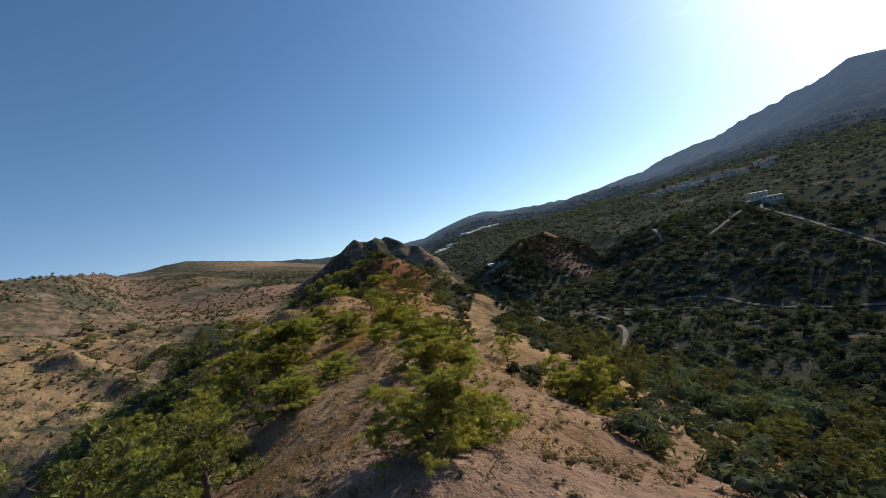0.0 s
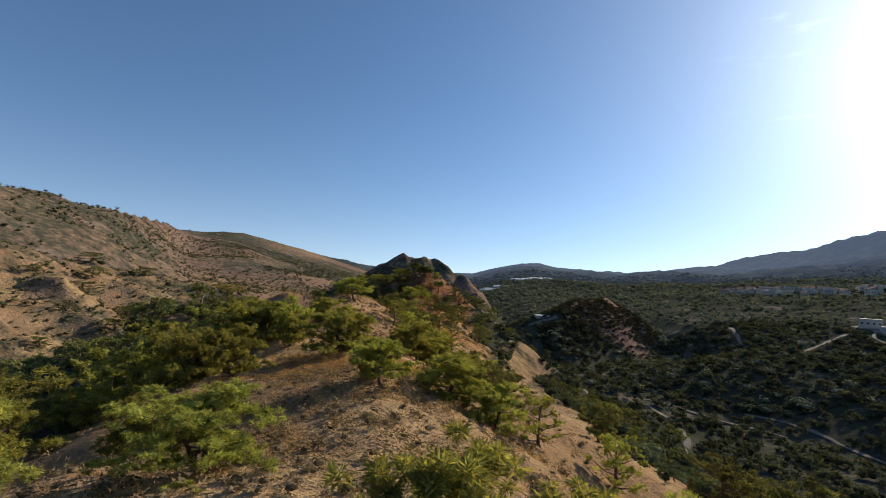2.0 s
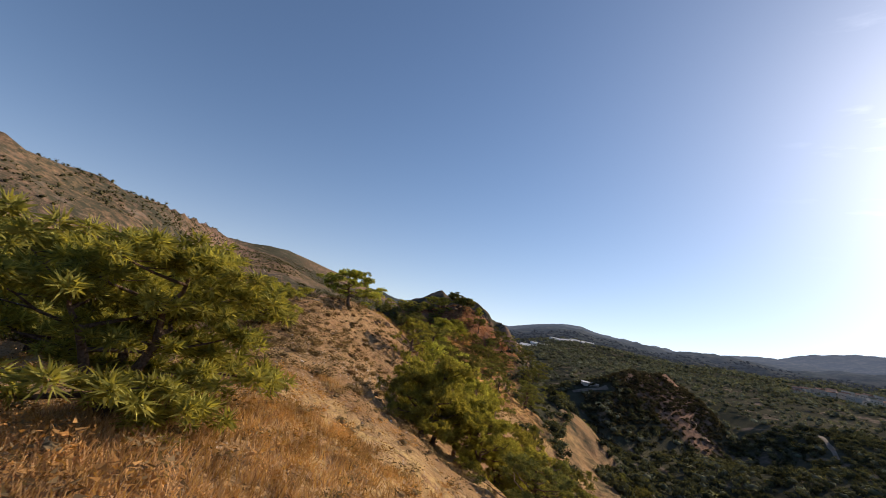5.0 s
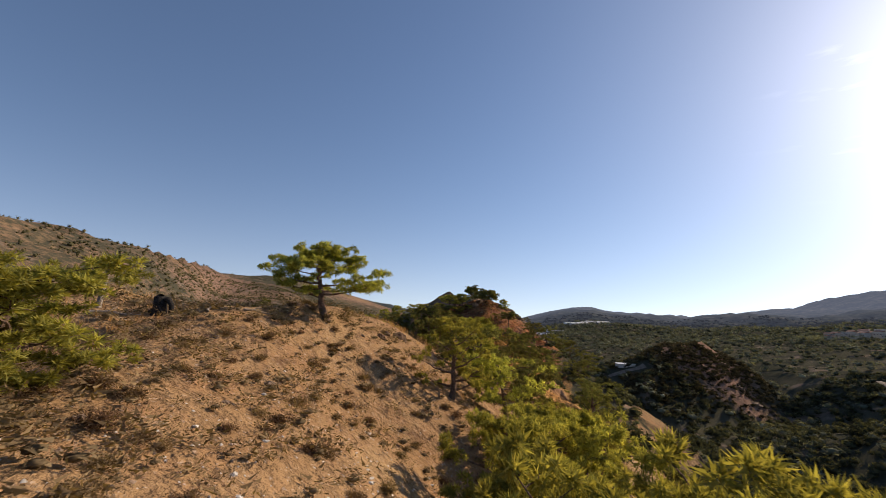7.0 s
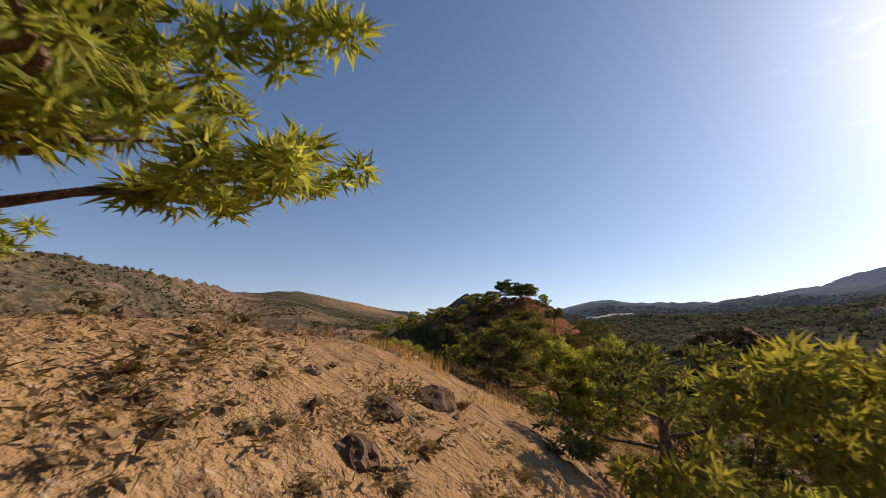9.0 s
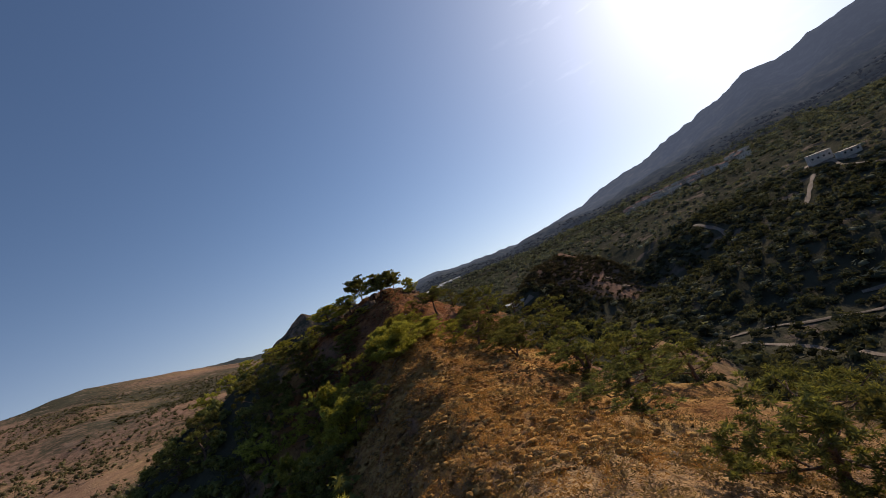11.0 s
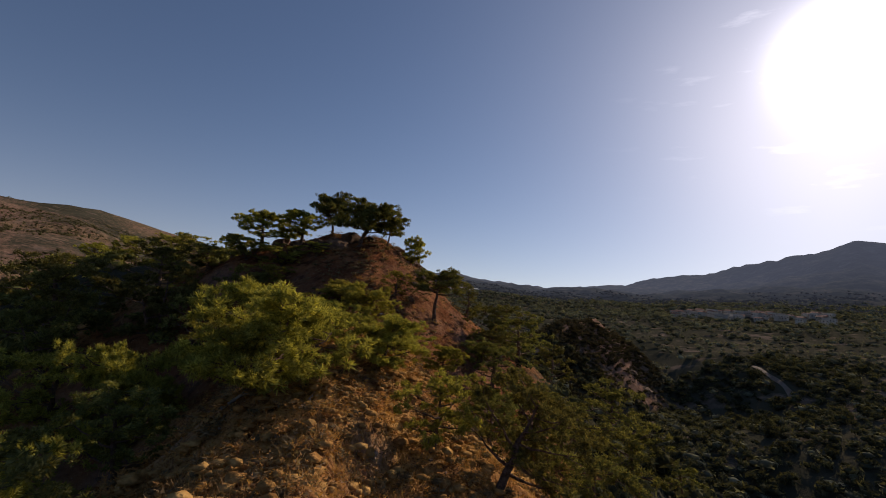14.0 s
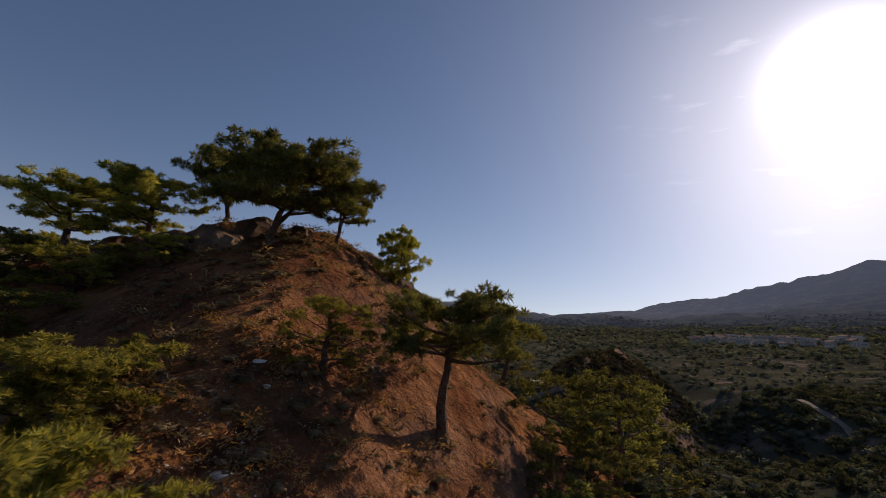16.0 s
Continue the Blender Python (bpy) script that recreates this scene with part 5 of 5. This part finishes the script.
# rock outcrops of the summit and the hilltop
CRAGS = [stone_mesh(40 + s, 3, 0.09, ROCK) for s in range(5)]
for i, (x, y, s, lab) in enumerate([(2.2, 213.2, 2.6, 0), (0.6, 214.4, 3.0, 0), (3.6, 214.6, 2.8, 0), (-1.2, 216.2, 2.4, 0), (5.4, 214.2, 2.0, 0), (-3.2, 217.6, 2.4, 0), (8.6, 219.5, 2.6, 0), (11.2, 221.5, 2.8, 0),
                                    (12.6, 226, 3.2, 0), (14.2, 231, 3.4, 0), (13.0, 236, 3.0, 0), (9.6, 209.8, 1.2, 0), (8.6, 206.6, 0.9, 0), (15.6, 226, 3.2, 0), (16.5, 234, 3.6, 0), (10.6, 213.5, 2.2, 0),
                                    (-8.2, 118.5, 1.2, 1), (-7.4, 121.2, 1.4, 1), (-9.2, 124.6, 1.0, 1), (-8.0, 116.3, 1.0, 1), (-12.6, 117.8, 1.2, 1), (-16, 111, 1.2, 1), (-6.2, 134.2, 1.0, 1)]):
    o = new("rock_outcrop", CRAGS[i % 5])
    o.matrix_world = Matrix.Translation((x, y, ground_z(x, y) - 0.12 * s)) @ Matrix.Rotation(2.1 * i, 4, "Z") @ Matrix.Rotation(0.3 * math.sin(i), 4, "X") @ Matrix.Diagonal((s * 0.9, s * 0.8, s, 1))
    tagged(o, "dark brown cracked rock outcrop on the summit" if lab == 0 else "weathered grey-brown rock on the hilltop", "rock", "rock outcrops")
for i in range(7):
    x, y = 192 + 13 * rng.normal(), 411 + 9 * rng.normal()
    s = rng.uniform(4, 10)
    o = new("rock_outcrop", CRAGS[i % 5])
    o.matrix_world = Matrix.Translation((x, y, ground_z(x, y) - 0.30 * s)) @ Matrix.Rotation(2.1 * i, 4, "Z") @ Matrix.Rotation(0.4 * math.sin(i), 4, "X") @ Matrix.Diagonal((s * 1.2, s * 0.8, s * 0.85, 1))
    tagged(o, "brown cliff rock on the scrubby knoll", "rock", "rocks of the knoll")
for i, (x, y, s) in enumerate([(5.6, 204.2, 0.36), (-7.7, 135.4, 0.5), (-7.2, 136.4, 0.4), (5.9, 203.6, 0.28), (5.6, 201, 0.34), (-6.3, 104.6, 0.22), (-5.2, 99.5, 0.2), (-4.6, 97.2, 0.2), (-7.5, 97.8, 0.24)]):
    o = new("white_stone", STONES[i % 8].copy())
    o.data.materials.clear()
    o.data.materials.append(WALLM)
    o.matrix_world = Matrix.Translation((x, y, ground_z(x, y) + 0.08 * s)) @ Matrix.Diagonal((s, s, s * 0.8, 1))
    tagged(o, "whitish weathered stone on the reddish soil", "stone", "white stones")
WHITES = [k.copy() for k in STONES[:4]]
for k in WHITES:
    k.materials.clear()
    k.materials.append(WALLM)
r = random.Random(21)
for i in range(90):
    x, y = (r.gauss(-7, 4.0), r.uniform(84, 106)) if i < 60 else (r.gauss(-8.5, 2.0), r.uniform(126, 140))
    s = r.uniform(0.09, 0.24)
    o = new("white_stone", WHITES[i % 4])
    o.matrix_world = Matrix.Translation((x, y, ground_z(x, y) + 0.06 * s)) @ Matrix.Rotation(2.1 * i, 4, "Z") @ Matrix.Diagonal((s, s * 0.8, s * 0.6, 1))
    tagged(o, "small pale stone on the dry hillside", "stone", "white stones")


# ---------------------------------------------------------------- dead wood on the hilltop
def tubes_mesh(name, limbs, mat, sides=6):
    verts, faces = [], []
    for pts, rad in limbs:
        v, f = tube(pts, rad, sides)
        o = len(verts)
        verts += v
        faces += [tuple(q + o for q in g) for g in f]
    me = mesh_from(name, verts, faces)
    me.materials.append(mat)
    me.polygons.foreach_set("use_smooth", np.ones(len(me.polygons), bool))
    return me


CHAR = material("charred_bark", [(0.012, 0.011, 0.010), (0.05, 0.045, 0.04)], 4.0, 0.9, 0.8, 12)
sx, sy = -15.8, 105.6
root = new("tree_stump")
root.location = (sx, sy, ground_z(sx, sy))
part("stump", tubes_mesh("stump", [([(0, 0, -0.2), (0.03, 0, 0.3), (-0.02, 0.03, 0.72), (0.02, 0, 0.8)], [0.36, 0.27, 0.25, 0.12]),
                                   ([(0.1, 0, 0.6), (0.34, 0.05, 0.62), (0.5, 0.05, 0.4), (0.52, 0.05, -0.1)], [0.16, 0.13, 0.11, 0.1])], CHAR, 9), None, root)
part("root", tubes_mesh("root", [([(-0.2, 0, 0.1), (-0.5, 0.1, 0.04), (-0.8, 0.1, -0.1)], [0.13, 0.09, 0.05])], CHAR, 7), None, root)
tagged(root, "charred black tree stump on the dry crest", "stump")
dx, dy = -18.0, 105.0
r = np.random.default_rng(3)
root = new("dead_tree")
root.location = (dx, dy, ground_z(dx, dy))
part("trunk", tubes_mesh("trunk", [([(0, 0, -0.2), (0.08, 0, 0.7), (0.2, 0, 1.4), (0.24, 0.05, 2.2)], [0.12, 0.09, 0.07, 0.03])], DEADWOOD), None, root)
for k in range(5):
    z0 = 0.7 + 0.3 * k
    e = r.normal(size=3) * np.array([0.5, 0.5, 0.15]) + np.array([0, 0, 0.35])
    b0 = np.array([0.08 + 0.07 * k, 0, z0])
    part("branch", tubes_mesh("branch", [([b0, b0 + e * 0.6, b0 + e * 1.1 + np.array([0, 0, 0.15])], [0.04, 0.028, 0.01])], DEADWOOD, 4), None, root)
tagged(root, "bare grey dead tree beside the stump", "tree")
for i, (x, y, a, ln) in enumerate([(-16.9, 104.6, 0.4, 1.8), (-14.2, 106.6, 2.0, 1.3), (-13.0, 109.0, 0.9, 1.5), (-1.0, 186.5, 0.2, 1.6), (1.2, 185, 1.2, 1.2), (-3.5, 188, 2.6, 1.8)]):
    d = np.array([math.cos(a), math.sin(a), 0]) * ln / 2
    pts = [np.array([x, y, 0]) + d * u for u in (-1, -0.3, 0.4, 1)]
    pts = [np.array([p[0], p[1], ground_z(p[0], p[1]) + 0.06 + 0.05 * (j % 2)]) for j, p in enumerate(pts)]
    tagged(new("fallen_branch", tubes_mesh("fallen_branch", [(pts, [0.07, 0.055, 0.045, 0.015]), ([pts[1], pts[1] + np.array([0.2, 0.3, 0.25])], [0.035, 0.01])], DEADWOOD)),
           "bleached fallen branch on the ground", "branch", "fallen branches")


# ---------------------------------------------------------------- tracks, houses and greenhouses in the valley
def ribbon(line, wide, lift):
    pts = []
    for a, b in zip(line, line[1:]):
        n_ = max(2, int(math.hypot(b[0] - a[0], b[1] - a[1]) / 3))
        pts += [(a[0] + (b[0] - a[0]) * k / n_, a[1] + (b[1] - a[1]) * k / n_) for k in range(n_)]
    pts = np.array(pts + [line[-1]], float)
    for _ in range(3):
        pts[1:-1] = (pts[:-2] + 2 * pts[1:-1] + pts[2:]) / 4
    d = np.gradient(pts, axis=0)
    d /= np.linalg.norm(d, axis=1)[:, None]
    nrm = np.stack([d[:, 1], -d[:, 0]], 1)
    w = wide * (0.5 + 0.12 * np.sin(np.arange(len(pts)) * 0.9))[:, None]
    rows_ = [pts + nrm * w * u for u in (-1, -0.5, 0, 0.5, 1)]
    v = np.concatenate([np.concatenate([q, (sheet_z(q[:, 0], q[:, 1]) + lift - 0.25 * abs(u) * lift)[:, None]], 1) for q, u in zip(rows_, (-1, -0.5, 0, 0.5, 1))])
    m_ = len(pts)
    f = [(k * m_ + i, k * m_ + i + 1, (k + 1) * m_ + i + 1, (k + 1) * m_ + i) for k in range(4) for i in range(m_ - 1)]
    return mesh_from("track", v, f)


for i, (line, wide) in enumerate(TRACKS):
    me = ribbon(line, wide, 0.25 if i < 2 else 0.5)
    me.materials.append(TRACK)
    tagged(new("road", me), "pale dirt track winding through the scrub" if i != 2 else "pale stony dry riverbed among the trees", "track", kind="structure")


def box(bm, x0, x1, y0, y1, z0, z1):
    v = [bm.verts.new(c) for c in ((x0, y0, z0), (x1, y0, z0), (x1, y1, z0), (x0, y1, z0), (x0, y0, z1), (x1, y0, z1), (x1, y1, z1), (x0, y1, z1))]
    for q in ((0, 3, 2, 1), (4, 5, 6, 7), (0, 1, 5, 4), (1, 2, 6, 5), (2, 3, 7, 6), (3, 0, 4, 7)):
        bm.faces.new([v[k] for k in q])
    return v


def bm_mesh(bm, name, mat):
    me = bpy.data.meshes.new(name)
    bm.normal_update()
    bm.to_mesh(me)
    bm.free()
    me.materials.append(mat)
    return me


def house(w, d, h, pitched, seed):
    r = random.Random(seed)
    root = new("house")
    bm = bmesh.new()
    box(bm, -w / 2, w / 2, -d / 2, d / 2, -2.5, h)
    part("wall", bm_mesh(bm, "wall", HOUSEM), None, root)
    bm = bmesh.new()
    if pitched:
        e = 0.5
        v = [bm.verts.new(c) for c in ((-w / 2 - e, -d / 2 - e, h), (w / 2 + e, -d / 2 - e, h), (w / 2 + e, d / 2 + e, h), (-w / 2 - e, d / 2 + e, h), (-w / 2 - e, 0, h + d * 0.25), (w / 2 + e, 0, h + d * 0.25))]
        for q in ((0, 1, 5, 4), (2, 3, 4, 5), (0, 4, 3), (1, 2, 5), (0, 3, 2, 1)):
            bm.faces.new([v[k] for k in q])
        part("roof", bm_mesh(bm, "roof", ROOFM), None, root, "faded red tiled roof")
    else:
        box(bm, -w / 2 - 0.3, w / 2 + 0.3, -d / 2 - 0.3, d / 2 + 0.3, h, h + 0.35)
        part("roof", bm_mesh(bm, "roof", HOUSEM), None, root)
    n_ = max(2, int(w / 3))
    for k in range(n_):
        bm = bmesh.new()
        x = -w / 2 + w * (k + 0.5) / n_
        box(bm, x - 0.6, x + 0.6, -d / 2 - 0.06, -d / 2 + 0.1, h * 0.4, h * 0.4 + 1.3)
        part("window", bm_mesh(bm, "window", PANE), None, root)
    bm = bmesh.new()
    box(bm, w / 2 - 0.1, w / 2 + 0.06, -0.5, 0.5, 0, 2.1)
    part("door", bm_mesh(bm, "door", BARK), None, root)
    return root


KINDS = [house(11, 8, 3.4, False, 1), house(9, 8, 6.2, True, 2), house(13, 9, 6.0, False, 3), house(8, 7, 3.2, True, 4)]
r = random.Random(9)
VILLAGE = [(37.5, 800), (40, 835), (42.5, 845), (45, 845), (47.5, 845), (50.5, 850)]
for i in range(64):
    a, b = VILLAGE[i % 5], VILLAGE[i % 5 + 1]
    u, q = r.random(), r.gauss(0, 22)
    az, rr = radians(a[0] + (b[0] - a[0]) * u), a[1] + (b[1] - a[1]) * u + q
    x, y = ORIGIN[0] + rr * math.sin(az), ORIGIN[1] + rr * math.cos(az)
    c = copy_thing(KINDS[i % 4], Matrix.Translation((x, y, ground_z(x, y) + 1.6)) @ Matrix.Rotation(r.uniform(-0.9, 0.5) - 0.7, 4, "Z"))
    tagged(c, "whitewashed village house among the trees", "house", "houses of the village")
c = copy_thing(KINDS[2], Matrix.Translation((347, 342, ground_z(347, 342) + 0.5)) @ Matrix.Rotation(-0.8, 4, "Z"))
tagged(c, "white house on a cleared terrace above the valley", "house")
c = copy_thing(KINDS[0], Matrix.Translation((341, 322, ground_z(341, 322) + 0.5)) @ Matrix.Rotation(-0.6, 4, "Z"))
tagged(c, "low outbuilding beside the terrace house", "house")
for o in KINDS:
    for c in [*o.children, o]:
        bpy.data.objects.remove(c)
# the long low shed at the knoll's foot
root = new("shed")
root.location = (107, 383, ground_z(107, 383) + 0.2)
root.scale = (0.7, 0.7, 0.42)
root.rotation_euler = (0, 0, 0.1)
bm = bmesh.new()
box(bm, -8, 8, -3, 3, -3, 2.6)
part("wall", bm_mesh(bm, "wall", WALLM), None, root)
bm = bmesh.new()
v = [bm.verts.new(p) for p in ((-8.6, -3.6, 2.5), (8.6, -3.6, 2.5), (8.6, 3.6, 3.7), (-8.6, 3.6, 3.7), (-8.6, -3.6, 2.75), (8.6, -3.6, 2.75), (8.6, 3.6, 3.95), (-8.6, 3.6, 3.95))]
for q in ((0, 3, 2, 1), (4, 5, 6, 7), (0, 1, 5, 4), (1, 2, 6, 5), (2, 3, 7, 6), (3, 0, 4, 7)):
    bm.faces.new([v[k] for k in q])
part("roof", bm_mesh(bm, "roof", PLASTIC), None, root, "pale sheet-metal roof")
bm = bmesh.new()
box(bm, -1.2, 1.2, -3.08, -2.9, -0.2, 2.1)
part("door", bm_mesh(bm, "door", BARK), None, root)
tagged(root, "long low shed with a pale roof by the knoll", "shed")


def greenhouse(length, wide):
    root = new("greenhouse")
    n_ = 10
    prof = [(wide / 2 * math.cos(math.pi * k / n_), 0.6 + 2.8 * math.sin(math.pi * k / n_)) for k in range(n_ + 1)]
    prof = [(wide / 2, -2)] + prof + [(-wide / 2, -2)]
    bm = bmesh.new()
    ends = [[bm.verts.new((s * length / 2, x, z)) for x, z in prof] for s in (-1, 1)]
    for k in range(len(prof) - 1):
        bm.faces.new((ends[0][k], ends[1][k], ends[1][k + 1], ends[0][k + 1]))
    part("cover", bm_mesh(bm, "cover", PLASTIC), None, root)
    for s, e in ((-1, 0), (1, 1)):
        bm = bmesh.new()
        bm.faces.new([bm.verts.new((s * (length / 2 - 0.01), x, z)) for x, z in prof])
        part("end_wall", bm_mesh(bm, "end_wall", PLASTIC), None, root)
    return root


g = greenhouse(52, 9)
for i, (x, y, a) in enumerate([(200, 1090, 0.25), (225, 1102, 0.25), (188, 1075, 0.25), (300, 1190, 0.3), (318, 1206, 0.3), (336, 1224, 0.3), (352, 1250, 0.3), (372, 1262, 0.3), (296, 1235, 0.3)]):
    c = copy_thing(g, Matrix.Translation((x, y, ground_z(x, y) + 1.5)) @ Matrix.Rotation(a, 4, "Z"))
    tagged(c, "white plastic-covered greenhouse tunnel in the plain", "greenhouse", "greenhouses")
for c in [*g.children, g]:
    bpy.data.objects.remove(c)
